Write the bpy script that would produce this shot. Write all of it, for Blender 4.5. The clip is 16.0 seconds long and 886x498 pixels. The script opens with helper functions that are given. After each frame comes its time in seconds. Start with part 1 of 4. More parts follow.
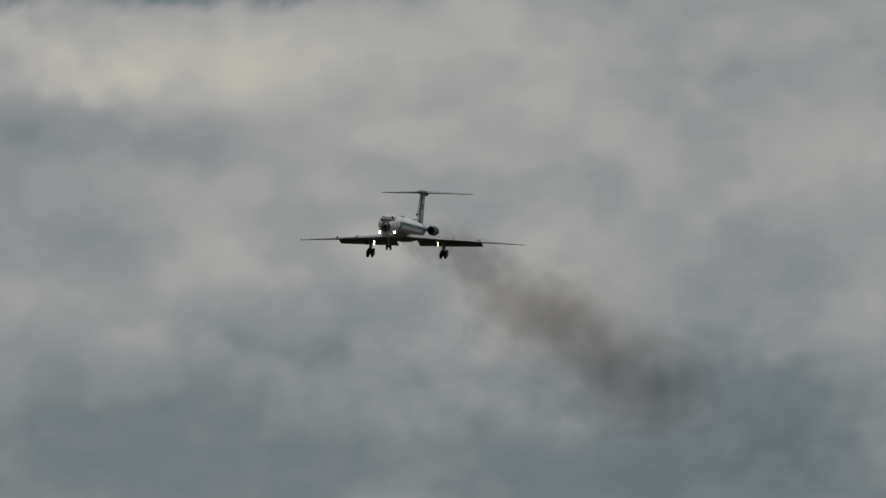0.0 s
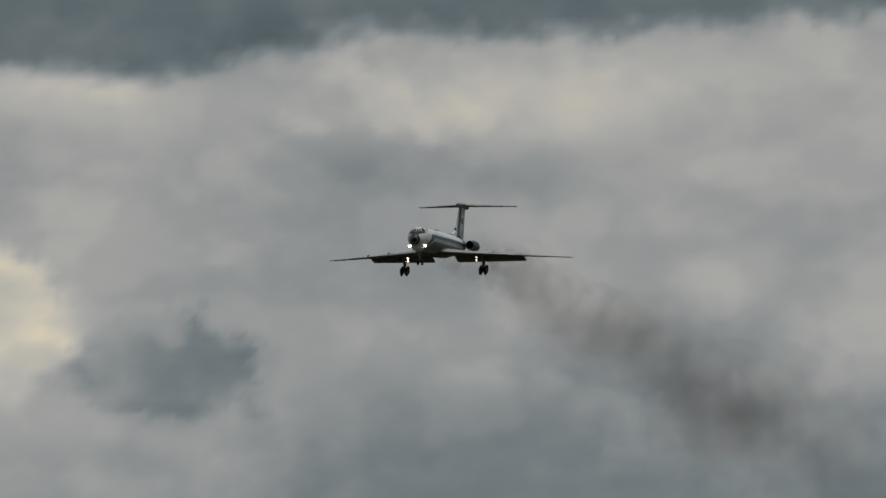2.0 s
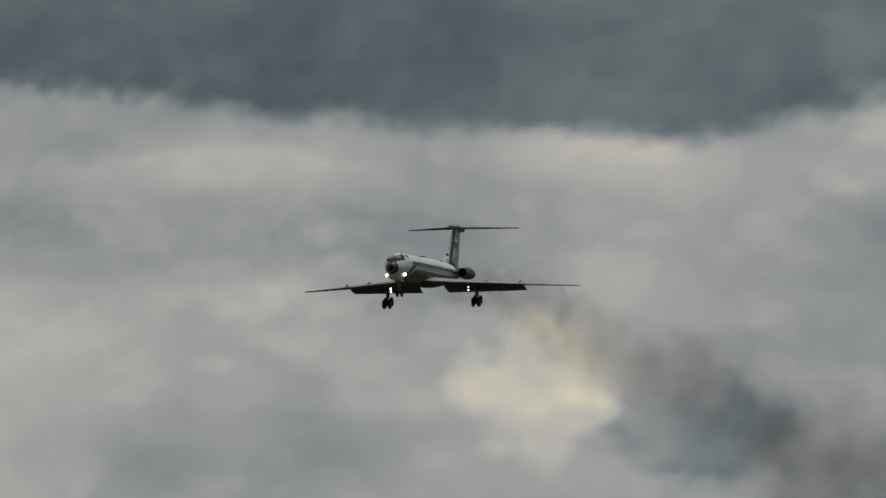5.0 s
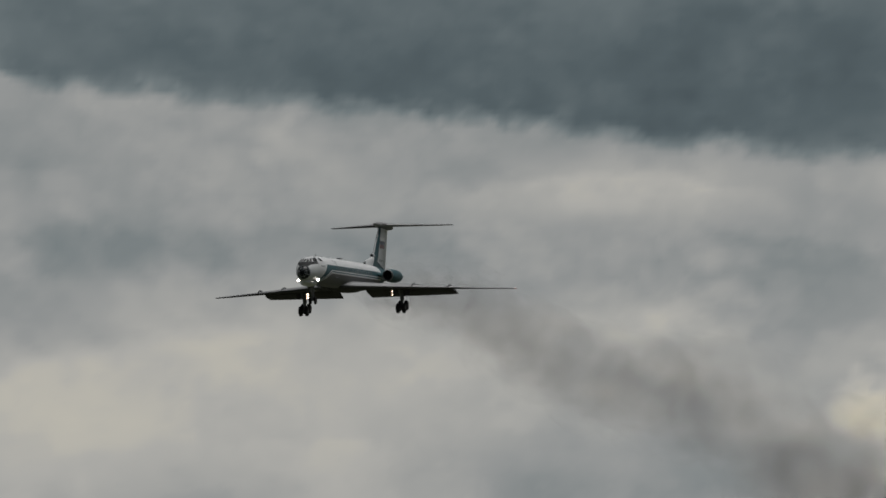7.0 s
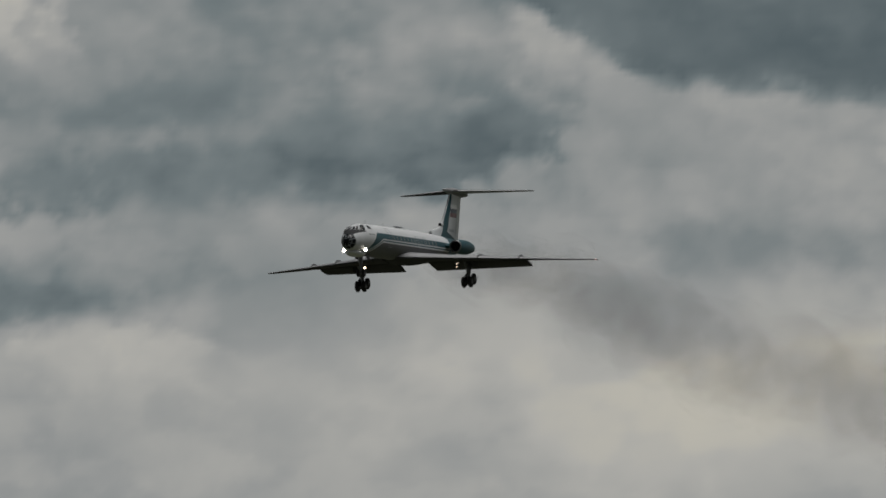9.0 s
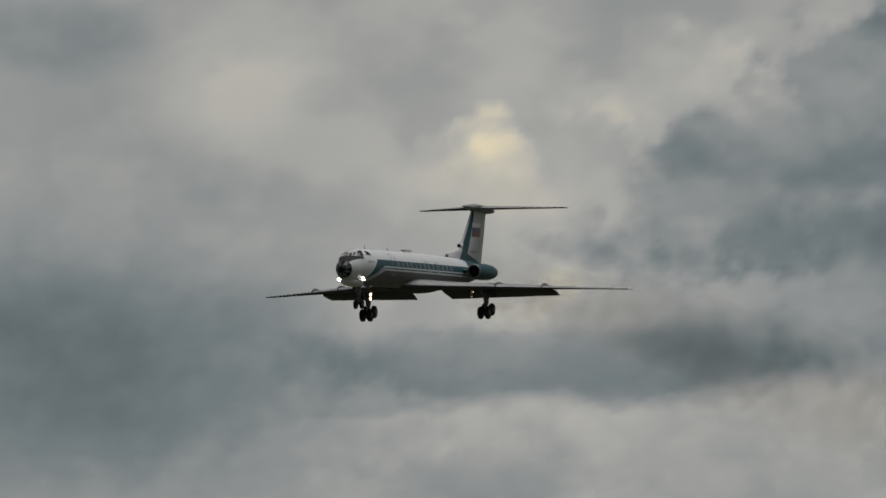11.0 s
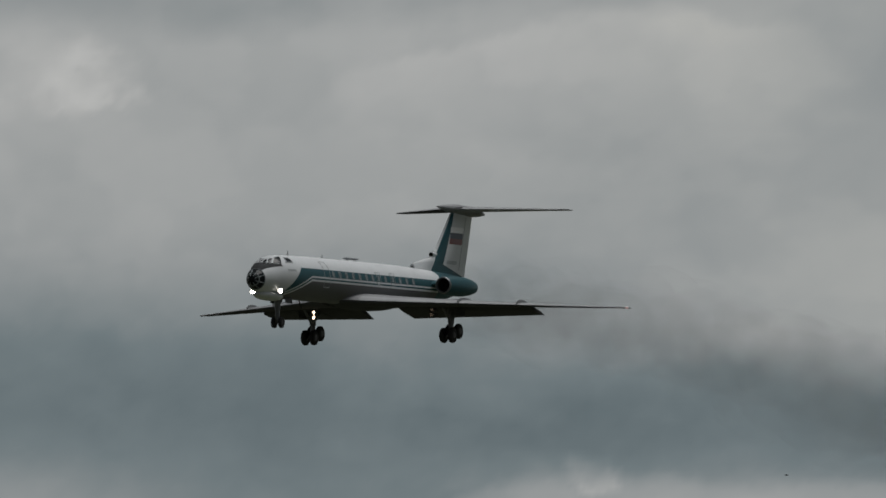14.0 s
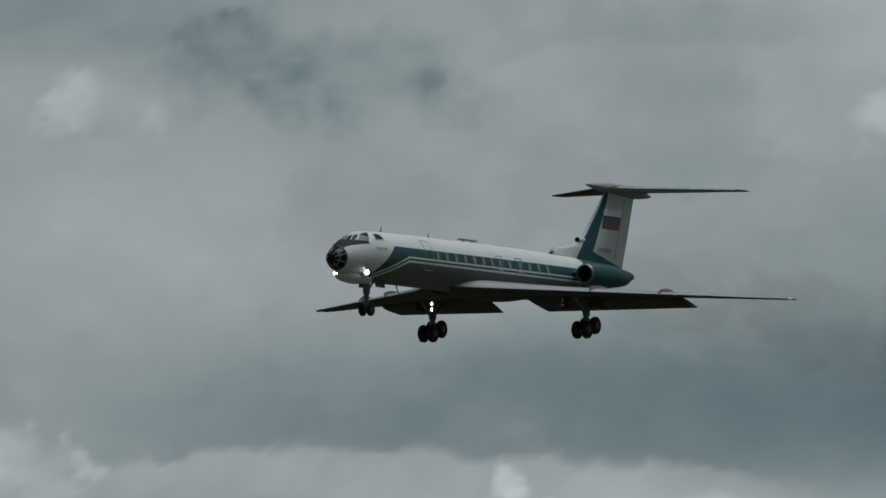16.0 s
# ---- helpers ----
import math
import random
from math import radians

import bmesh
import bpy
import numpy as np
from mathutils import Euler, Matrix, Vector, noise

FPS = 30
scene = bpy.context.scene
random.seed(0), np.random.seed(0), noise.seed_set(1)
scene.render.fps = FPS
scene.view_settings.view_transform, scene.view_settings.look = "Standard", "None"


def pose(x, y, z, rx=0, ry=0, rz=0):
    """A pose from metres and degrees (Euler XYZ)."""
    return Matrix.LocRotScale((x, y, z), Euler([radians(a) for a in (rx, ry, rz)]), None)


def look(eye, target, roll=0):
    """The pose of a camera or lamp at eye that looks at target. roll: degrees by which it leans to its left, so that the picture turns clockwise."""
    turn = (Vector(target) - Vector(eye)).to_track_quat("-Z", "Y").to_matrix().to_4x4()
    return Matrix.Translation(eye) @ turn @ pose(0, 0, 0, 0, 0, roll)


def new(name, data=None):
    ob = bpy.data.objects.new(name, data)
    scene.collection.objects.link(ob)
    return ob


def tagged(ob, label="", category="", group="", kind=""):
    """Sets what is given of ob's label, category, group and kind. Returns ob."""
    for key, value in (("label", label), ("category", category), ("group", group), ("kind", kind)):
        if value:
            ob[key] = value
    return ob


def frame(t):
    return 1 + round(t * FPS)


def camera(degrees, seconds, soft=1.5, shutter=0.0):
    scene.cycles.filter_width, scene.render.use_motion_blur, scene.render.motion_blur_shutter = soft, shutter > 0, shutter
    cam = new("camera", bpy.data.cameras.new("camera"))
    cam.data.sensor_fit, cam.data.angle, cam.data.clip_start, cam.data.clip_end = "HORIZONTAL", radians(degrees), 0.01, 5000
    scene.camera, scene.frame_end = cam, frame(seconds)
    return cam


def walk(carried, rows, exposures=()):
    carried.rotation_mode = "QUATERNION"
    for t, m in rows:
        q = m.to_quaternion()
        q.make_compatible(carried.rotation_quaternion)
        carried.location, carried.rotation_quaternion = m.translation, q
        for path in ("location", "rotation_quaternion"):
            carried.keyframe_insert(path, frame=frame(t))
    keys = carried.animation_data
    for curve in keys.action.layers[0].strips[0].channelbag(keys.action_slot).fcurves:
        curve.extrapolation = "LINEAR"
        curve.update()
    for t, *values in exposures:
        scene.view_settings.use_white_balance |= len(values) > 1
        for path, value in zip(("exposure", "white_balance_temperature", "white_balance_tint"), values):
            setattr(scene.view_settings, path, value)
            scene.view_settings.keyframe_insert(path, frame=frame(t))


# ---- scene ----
# ---- camera: long lens on a tripod, panning after the aircraft ----
LENS = 3.2286
EYE = 1.7
cam = camera(LENS, 16.0, soft=1.6)

# seconds, azimuth (to the east of north), elevation, lean, in degrees
AIM = [
    (0, 0.797, 3.317, 0.85),
    (0.5, 0.461, 3.357, 0.46),
    (1, 0.163, 3.354, 0.08),
    (1.5, -0.134, 3.388, 0.04),
    (2, -0.434, 3.430, 0.12),
    (2.5, -0.773, 3.468, 0.05),
    (3, -1.129, 3.513, -0.36),
    (3.5, -1.479, 3.495, -0.32),
    (4, -1.788, 3.542, -0.29),
    (4.2, -1.920, 3.566, -0.21),
    (4.6, -2.155, 3.607, -0.10),
    (5, -2.400, 3.649, 0.02),
    (5.4, -2.657, 3.691, 0.13),
    (5.8, -2.926, 3.734, 0.25),
    (6.3, -3.281, 3.789, 0.39),
    (6.5, -3.414, 3.788, 0.50),
    (7, -3.808, 3.744, 0.07),
    (7.5, -4.277, 3.744, -0.53),
    (8, -4.812, 3.782, -0.31),
    (8.5, -5.428, 3.737, -0.12),
    (9, -6.097, 3.738, -0.05),
    (9.5, -6.733, 3.791, -0.29),
    (10, -7.392, 3.860, -0.07),
    (10.2, -7.671, 3.879, 0.14),
    (10.6, -8.185, 3.913, 0.14),
    (11, -8.725, 3.948, 0.15),
    (11.4, -9.293, 3.984, 0.15),
    (11.8, -9.891, 4.020, 0.15),
    (12.3, -10.684, 4.068, 0.16),
    (12.5, -11.008, 4.054, -0.07),
    (13, -11.898, 4.064, -0.07),
    (13.5, -12.902, 4.038, -0.26),
    (14, -13.824, 4.225, 0.00),
    (14.5, -14.708, 4.336, 0.06),
    (15, -16.109, 4.280, -0.01),
    (15.5, -17.809, 4.284, 0.17),
    (16, -19.257, 4.354, 0.38),
]

def aim(az, el, lean):
    return pose(0, 0, EYE, 90 + el, 0, -az) @ pose(0, 0, 0, 0, 0, lean)


# the white balance drifts cooler towards the end
walk(cam, [(t, aim(az, el, lean)) for t, az, el, lean in AIM],
     [(0, 0.0, 6400, 11), (10, 0.0, 6480, 10), (13, 0.0, 6450, 10), (14.5, 0.0, 6150, 7), (15.2, 0.0, 5970, 4), (16, 0.0, 5930, 2.5)])

# ---- world, sun ----
SUN_EL, SUN_AZ = 70.0, 40.0
world = bpy.data.worlds.new("overcast")
scene.world = world
world.use_nodes = True
wn, wl = world.node_tree.nodes, world.node_tree.links
sky = wn.new("ShaderNodeTexSky")
sky.sky_type = "NISHITA"
sky.sun_disc = False
sky.sun_elevation, sky.sun_rotation = radians(SUN_EL), radians(SUN_AZ)
sky.air_density, sky.dust_density, sky.ozone_density = 1.0, 4.0, 1.0
grey = wn.new("ShaderNodeHueSaturation")
grey.inputs["Saturation"].default_value = 0.22
wl.new(sky.outputs[0], grey.inputs["Color"])
wl.new(grey.outputs[0], wn["Background"].inputs["Color"])
wn["Background"].inputs["Strength"].default_value = 0.034

sun_data = bpy.data.lights.new("sun", "SUN")
sun_data.energy, sun_data.angle, sun_data.color = 1.5, radians(40), (1.0, 0.97, 0.93)
sun = new("sun", sun_data)
sun.matrix_world = look((0, 0, 0), (-math.sin(radians(SUN_AZ)) * math.cos(radians(SUN_EL)),
                                    -math.cos(radians(SUN_AZ)) * math.cos(radians(SUN_EL)), -math.sin(radians(SUN_EL))))


# ---- materials ----
def material(name, colour, rough=0.5, metal=0.0, grain=0.06, size=3.0, bump=0.0, coat=0.0, spec=0.35):
    """Painted or metal surface with two scales of uneven tone."""
    m = bpy.data.materials.new(name)
    m.use_nodes = True
    n, k = m.node_tree.nodes, m.node_tree.links
    b = n["Principled BSDF"]
    b.inputs["Roughness"].default_value, b.inputs["Metallic"].default_value = rough, metal
    b.inputs["Coat Weight"].default_value = coat
    b.inputs["Specular IOR Level"].default_value = spec if metal == 0 else 0.5
    co = n.new("ShaderNodeTexCoord")
    big, fine = n.new("ShaderNodeTexNoise"), n.new("ShaderNodeTexNoise")
    big.inputs["Scale"].default_value, fine.inputs["Scale"].default_value = size * 0.25, size * 4
    big.inputs["Detail"].default_value, fine.inputs["Detail"].default_value = 4, 5
    k.new(co.outputs["Object"], big.inputs["Vector"])
    k.new(co.outputs["Object"], fine.inputs["Vector"])
    add = n.new("ShaderNodeMath")
    add.operation = "ADD"
    k.new(big.outputs["Fac"], add.inputs[0])
    k.new(fine.outputs["Fac"], add.inputs[1])
    tone = n.new("ShaderNodeMapRange")
    tone.inputs["From Min"].default_value, tone.inputs["From Max"].default_value = 0.6, 1.4
    tone.inputs["To Min"].default_value, tone.inputs["To Max"].default_value = 1 - 2 * grain, 1 + grain
    k.new(add.outputs[0], tone.inputs["Value"])
    mul = n.new("ShaderNodeVectorMath")
    mul.operation = "MULTIPLY"
    mul.inputs[0].default_value = colour
    k.new(tone.outputs[0], mul.inputs[1])
    k.new(mul.outputs[0], b.inputs["Base Color"])
    ro = n.new("ShaderNodeMapRange")
    ro.inputs["To Min"].default_value, ro.inputs["To Max"].default_value = max(rough - 0.08, 0.03), min(rough + 0.12, 1)
    k.new(fine.outputs["Fac"], ro.inputs["Value"])
    k.new(ro.outputs[0], b.inputs["Roughness"])
    if bump:
        bp = n.new("ShaderNodeBump")
        bp.inputs["Strength"].default_value, bp.inputs["Distance"].default_value = bump, 0.02
        k.new(add.outputs[0], bp.inputs["Height"])
        k.new(bp.outputs[0], b.inputs["Normal"])
    return m


def glow(name, colour, strength):
    m = bpy.data.materials.new(name)
    m.use_nodes = True
    b = m.node_tree.nodes["Principled BSDF"]
    b.inputs["Base Color"].default_value = (0.8, 0.8, 0.8, 1)
    b.inputs["Emission Color"].default_value = (*colour, 1)
    b.inputs["Emission Strength"].default_value = strength
    return m


TEAL = (0.012, 0.072, 0.088)
WHITE = (0.68, 0.7, 0.71)
white_paint = material("white_paint", WHITE, 0.5, grain=0.05, spec=0.25)
teal_paint = material("teal_paint", TEAL, 0.5, grain=0.08, spec=0.25)
belly_paint = material("belly_paint", (0.115, 0.118, 0.121), 0.7, grain=0.08, spec=0.15)
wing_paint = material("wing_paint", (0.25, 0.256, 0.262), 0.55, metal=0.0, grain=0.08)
# near-black copy of the wing grey: underside shade put into the colour
underside_shade = material("underside_shade_grey", (0.075, 0.076, 0.077), 0.9, grain=0.12, spec=0.08)
bare_metal = material("bare_metal", (0.36, 0.37, 0.38), 0.5, metal=0.6, grain=0.08)
lip_metal = material("lip_metal", (0.2, 0.205, 0.21), 0.4, metal=0.7, grain=0.1)
# matte pale grey with the metal edge's sky sheen in the colour
edge_grey = material("leading_edge_sheen", (0.36, 0.37, 0.38), 0.55, grain=0.1)
steel = material("gear_steel", (0.16, 0.165, 0.17), 0.45, metal=0.6, grain=0.12)
rubber = material("tyre_rubber", (0.022, 0.022, 0.023), 0.85, grain=0.15, bump=0.2)
hub_grey = material("hub_alloy", (0.07, 0.07, 0.07), 0.55, metal=0.7, grain=0.1)
# near-black for exhaust soot and for the shade in ducts and mouths
dark_duct = material("duct_soot_and_shade", (0.018, 0.018, 0.018), 0.7, grain=0.2)
window_dark = material("dark_glass", (0.01, 0.013, 0.015), 0.15, grain=0.1, spec=0.12)
# pale base colour stands for sky reflected in the cabin panes
skylit_glass = material("skylit_glass", (0.2, 0.23, 0.24), 0.25, grain=0.1)
window_rim = material("window_rim", (0.24, 0.27, 0.28), 0.5, grain=0.05)
antiglare = material("antiglare_paint", (0.03, 0.033, 0.035), 0.8, grain=0.1)
flag_white = material("flag_white", (0.88, 0.88, 0.88), 0.4, grain=0.03)
flag_blue = material("flag_blue", (0.025, 0.035, 0.065), 0.4, grain=0.05)
flag_red = material("flag_red", (0.14, 0.018, 0.018), 0.4, grain=0.05)
mark_grey = material("marking_grey", (0.42, 0.45, 0.46), 0.5, grain=0.05)
seam_grey = material("seam_grey", (0.28, 0.3, 0.31), 0.5, grain=0.05)
lamp_glow = glow("lamp_glow", (1.0, 0.9, 0.78), 16.0)
tip_red = glow("navigation_red", (0.5, 0.03, 0.03), 0.25)
lamp_warm = glow("gear_lamp_glow", (1.0, 0.72, 0.5), 6.0)


def livery(name):
    """Fuselage paint: white above, teal cheat line that sweeps down at the front, two fine lines, grey belly, teal tail."""
    m = white_paint.copy()
    m.name = name
    n, k = m.node_tree.nodes, m.node_tree.links
    b = n["Principled BSDF"]
    source = b.inputs["Base Color"].links[0].from_node
    co = n.new("ShaderNodeTexCoord")
    xyz = n.new("ShaderNodeSeparateXYZ")
    k.new(co.outputs["Object"], xyz.inputs[0])

    def calc(op, a, c, clamp=False):
        q = n.new("ShaderNodeMath")
        q.operation, q.use_clamp = op, clamp
        for i, v in enumerate((a, c)):
            if isinstance(v, (int, float)):
                q.inputs[i].default_value = v
            else:
                k.new(v, q.inputs[i])
        return q.outputs[0]

    x, z = xyz.outputs[0], xyz.outputs[2]
    above = lambda v, edge: calc("MULTIPLY", calc("SUBTRACT", v, edge), 60, True)
    upper = calc("SUBTRACT", 0.71, calc("MULTIPLY", calc("MAXIMUM", calc("ADD", x, 4.93), 0), 0.86))
    lower = calc("SUBTRACT", 0.25, calc("MULTIPLY", calc("MAXIMUM", calc("ADD", x, 6.3), 0), 0.36))
    d = calc("SUBTRACT", z, lower)
    band = calc("MULTIPLY", above(d, 0.0), calc("SUBTRACT", 1, above(z, upper)))
    fine = calc("MULTIPLY", above(d, -0.20), calc("SUBTRACT", 1, above(d, -0.10)))
    below = calc("SUBTRACT", 1, above(d, -0.31))
    front = calc("SUBTRACT", 1, above(x, -2.75))
    tail = calc("SUBTRACT", 1, above(calc("ADD", x, calc("MULTIPLY", z, 0.55)), -25.3))
    teal = calc("MAXIMUM", calc("MULTIPLY", calc("MAXIMUM", band, fine), front), tail)
    mix = n.new("ShaderNodeMix")
    mix.data_type = "RGBA"
    k.new(calc("MULTIPLY", below, calc("MULTIPLY", front, calc("SUBTRACT", 1, tail))), mix.inputs["Factor"])
    k.new(source.outputs[0], mix.inputs["A"])
    mix.inputs["B"].default_value = (0.115, 0.118, 0.121, 1)
    mix2 = n.new("ShaderNodeMix")
    mix2.data_type = "RGBA"
    k.new(teal, mix2.inputs["Factor"])
    k.new(mix.outputs["Result"], mix2.inputs["A"])
    mix2.inputs["B"].default_value = (*TEAL, 1)
    k.new(mix2.outputs["Result"], b.inputs["Base Color"])
    return m


def fin_livery(name):
    """White fin with a teal leading edge and a teal foot."""
    m = white_paint.copy()
    m.name = name
    n, k = m.node_tree.nodes, m.node_tree.links
    b = n["Principled BSDF"]
    source = b.inputs["Base Color"].links[0].from_node
    co = n.new("ShaderNodeTexCoord")
    xyz = n.new("ShaderNodeSeparateXYZ")
    k.new(co.outputs["Object"], xyz.inputs[0])

    def side(ax, az, bx, bz):
        """1 on the left of the line from a to b in the x-z plane."""
        ln = math.hypot(bx - ax, bz - az)
        nx, nz = -(bz - az) / ln, (bx - ax) / ln
        q = n.new("ShaderNodeVectorMath")
        q.operation = "DOT_PRODUCT"
        q.inputs[1].default_value = (nx, 0, nz)
        k.new(co.outputs["Object"], q.inputs[0])
        r = n.new("ShaderNodeMath")
        r.operation = "SUBTRACT"
        r.inputs[1].default_value = nx * ax + nz * az
        k.new(q.outputs["Value"], r.inputs[0])
        s = n.new("ShaderNodeMath")
        s.operation, s.use_clamp = "MULTIPLY", True
        s.inputs[1].default_value = 50
        k.new(r.outputs[0], s.inputs[0])
        return s.outputs[0]

    def calc(op, a, c):
        q = n.new("ShaderNodeMath")
        q.operation = op
        k.new(a, q.inputs[0])
        k.new(c, q.inputs[1])
        return q.outputs[0]

    edge = calc("MINIMUM", side(-29.9, 4.95, -28.3, 2.0), side(-26.24, 1.3, -29.72, 5.05))
    foot = side(-32.2, 1.05, -28.25, 1.85)
    foot_inv = n.new("ShaderNodeMath")
    foot_inv.operation = "SUBTRACT"
    foot_inv.inputs[0].default_value = 1
    k.new(foot, foot_inv.inputs[1])
    ahead = side(-26.24, 1.3, -29.72, 5.05)
    teal = calc("MAXIMUM", edge, calc("MINIMUM", foot_inv.outputs[0], ahead))
    mix = n.new("ShaderNodeMix")
    mix.data_type = "RGBA"
    k.new(teal, mix.inputs["Factor"])
    k.new(source.outputs[0], mix.inputs["A"])
    mix.inputs["B"].default_value = (*TEAL, 1)
    k.new(mix.outputs["Result"], b.inputs["Base Color"])
    return m


hull_livery = livery("hull_livery")
tail_livery = fin_livery("fin_livery")


# ---- mesh helpers ----
def finish(name, bm, mats, parent=None, label="", smooth=True):
    bmesh.ops.recalc_face_normals(bm, faces=bm.faces)
    me = bpy.data.meshes.new(name)
    bm.to_mesh(me)
    bm.free()
    for m in mats if isinstance(mats, (list, tuple)) else [mats]:
        me.materials.append(m)
    if smooth:
        for p in me.polygons:
            p.use_smooth = True
        me.set_sharp_from_angle(angle=radians(38))
    ob = new(name, me)
    ob.parent = parent
    if label:
        ob["label"] = label
    return ob


def part(name, bm, mats, parent, label="", smooth=True):
    return finish(name, bm, mats, parent, label, smooth)


def rings(bm, loops, closed=True, caps=True):
    """Skin a row of point loops."""
    made = [[bm.verts.new(p) for p in loop] for loop in loops]
    for a, b in zip(made, made[1:]):
        for i in range(len(a) if closed else len(a) - 1):
            j = (i + 1) % len(a)
            bm.faces.new((a[i], a[j], b[j], b[i]))
    if caps:
        bm.faces.new(made[0])
        bm.faces.new(made[-1])
    return made


def spline(xs, ys, x):
    """Smooth interpolation through stations (Catmull-Rom slopes)."""
    i = max(0, min(len(xs) - 2, next((j for j in range(len(xs) - 1) if x <= xs[j + 1]), len(xs) - 2)))
    h = xs[i + 1] - xs[i]
    u = (x - xs[i]) / h

    def slope(j):
        a, b = max(j - 1, 0), min(j + 1, len(xs) - 1)
        return (ys[b] - ys[a]) / (xs[b] - xs[a])

    m0, m1 = slope(i) * h, slope(i + 1) * h
    return ((2 * u**3 - 3 * u**2 + 1) * ys[i] + (u**3 - 2 * u**2 + u) * m0 + (-2 * u**3 + 3 * u**2) * ys[i + 1] + (u**3 - u**2) * m1)


def tube(bm, path, radii, n=12, caps=True):
    """A round bar along a path of points."""
    loops = []
    for i, p in enumerate(path):
        a, b = Vector(path[max(i - 1, 0)]), Vector(path[min(i + 1, len(path) - 1)])
        d = (b - a).normalized()
        q = d.to_track_quat("Z", "Y")
        r = radii[i] if isinstance(radii, (list, tuple)) else radii
        loops.append([Vector(p) + q @ Vector((r * math.cos(2 * math.pi * k / n), r * math.sin(2 * math.pi * k / n), 0)) for k in range(n)])
    rings(bm, loops, caps=caps)


def lathe(bm, profile, centre, axis="x", n=28, caps=False):
    """Turn (along, radius) about an axis through centre."""
    loops = []
    for a, r in profile:
        ring = []
        for k in range(n):
            c, s = r * math.cos(2 * math.pi * k / n), r * math.sin(2 * math.pi * k / n)
            p = (a, c, s) if axis == "x" else (c, a, s) if axis == "y" else (c, s, a)
            ring.append(Vector(centre) + Vector(p))
        loops.append(ring)
    rings(bm, loops, caps=caps)


def slab(bm, corners, normal, thick):
    """A flat plate with the given outline and thickness."""
    off = Vector(normal).normalized() * thick
    rings(bm, [[Vector(c) for c in corners], [Vector(c) + off for c in corners]])


def airfoil(chord, thick, n=13, droop=0.0):
    """Outline of a section, leading edge at 0, trailing edge at -chord."""
    up, low = [], []
    for i in range(n):
        u = 0.5 * (1 - math.cos(math.pi * i / (n - 1)))
        h = thick * chord * 5 * (0.2969 * math.sqrt(u) - 0.126 * u - 0.3516 * u**2 + 0.2843 * u**3 - 0.1015 * u**4)
        camber = 0.012 * chord * 4 * u * (1 - u) + droop * u * u * chord
        up.append((-u * chord, camber + max(h, 0.006)))
        low.append((-u * chord, camber - max(h, 0.006)))
    return up + low[-1:0:-1]


# ---- ground: wide grass airfield below the view ----
def build_ground():
    m = bpy.data.materials.new("airfield_grass")
    m.use_nodes = True
    n, k = m.node_tree.nodes, m.node_tree.links
    co, no, no2 = n.new("ShaderNodeTexCoord"), n.new("ShaderNodeTexNoise"), n.new("ShaderNodeTexNoise")
    no.inputs["Scale"].default_value, no2.inputs["Scale"].default_value = 0.02, 3.0
    k.new(co.outputs["Object"], no.inputs["Vector"])
    k.new(co.outputs["Object"], no2.inputs["Vector"])
    ad = n.new("ShaderNodeMath")
    ad.operation = "ADD"
    k.new(no.outputs["Fac"], ad.inputs[0])
    k.new(no2.outputs["Fac"], ad.inputs[1])
    ra = n.new("ShaderNodeValToRGB")
    ra.color_ramp.elements[0].position, ra.color_ramp.elements[1].position = 0.35, 0.65
    ra.color_ramp.elements[0].color, ra.color_ramp.elements[1].color = (0.045, 0.055, 0.03, 1), (0.088, 0.09, 0.054, 1)
    hf = n.new("ShaderNodeMath")
    hf.operation = "MULTIPLY"
    hf.inputs[1].default_value = 0.5
    k.new(ad.outputs[0], hf.inputs[0])
    k.new(hf.outputs[0], ra.inputs["Fac"])
    k.new(ra.outputs["Color"], n["Principled BSDF"].inputs["Base Color"])
    n["Principled BSDF"].inputs["Roughness"].default_value = 0.95
    bm = bmesh.new()
    bmesh.ops.create_grid(bm, x_segments=60, y_segments=60, size=12000)
    for v in bm.verts:
        r = v.co.length
        v.co.z = 0.0 if r < 900 else 1.2 * noise.noise(v.co * 0.002)
    tagged(finish("ground", bm, m), "wide flat grass airfield under the approach", "ground", kind="structure")


# ---- cloud deck: directions and sizes in degrees (east of north, up) ----
BANKS, HEAPS, FRONTS = [], [], []


def bank(az, el, wide, high, lift, edge):
    """A soft bank of cloud with its half sizes; lift > 0 is a bright gap, < 0 a thick dark cloud; edge: softness of its rim."""
    BANKS.append((az, el, wide, high, lift, edge))


def heap(lift, soft, *lobes):
    """A heaped cloud, the union of round lobes (az, el, radius) under one tone, with a billowing outline."""
    HEAPS.append((lift, soft, lobes))


def front(lift, soft, depth, side, *line):
    """A cloud edge along points (az, el); its tone lies above (side 1) or below (side -1) and fades over the depth."""
    FRONTS.append((lift, soft, depth, side, line))


# the long dark base over the first half of the pan
front(-0.42, 0.11, 1.5, 1, (-6.5, 5.1), (-6.0, 4.78), (-5.62, 4.52), (-5.38, 4.38), (-5.03, 4.31), (-4.2, 4.29), (-3.9, 4.25), (-3.2, 4.17), (-2.4, 4.09),
      (-1.8, 4.05), (-1.45, 4.06), (-1.1, 4.16), (-0.7, 4.22), (-0.17, 4.2), (0.6, 4.25), (1.5, 4.32), (2.0, 4.7), (2.3, 5.2))
bank(-3.3, 4.45, 1.3, 0.16, -0.06, 0.7)
bank(-1.9, 4.75, 0.9, 0.15, 0.06, 0.8)
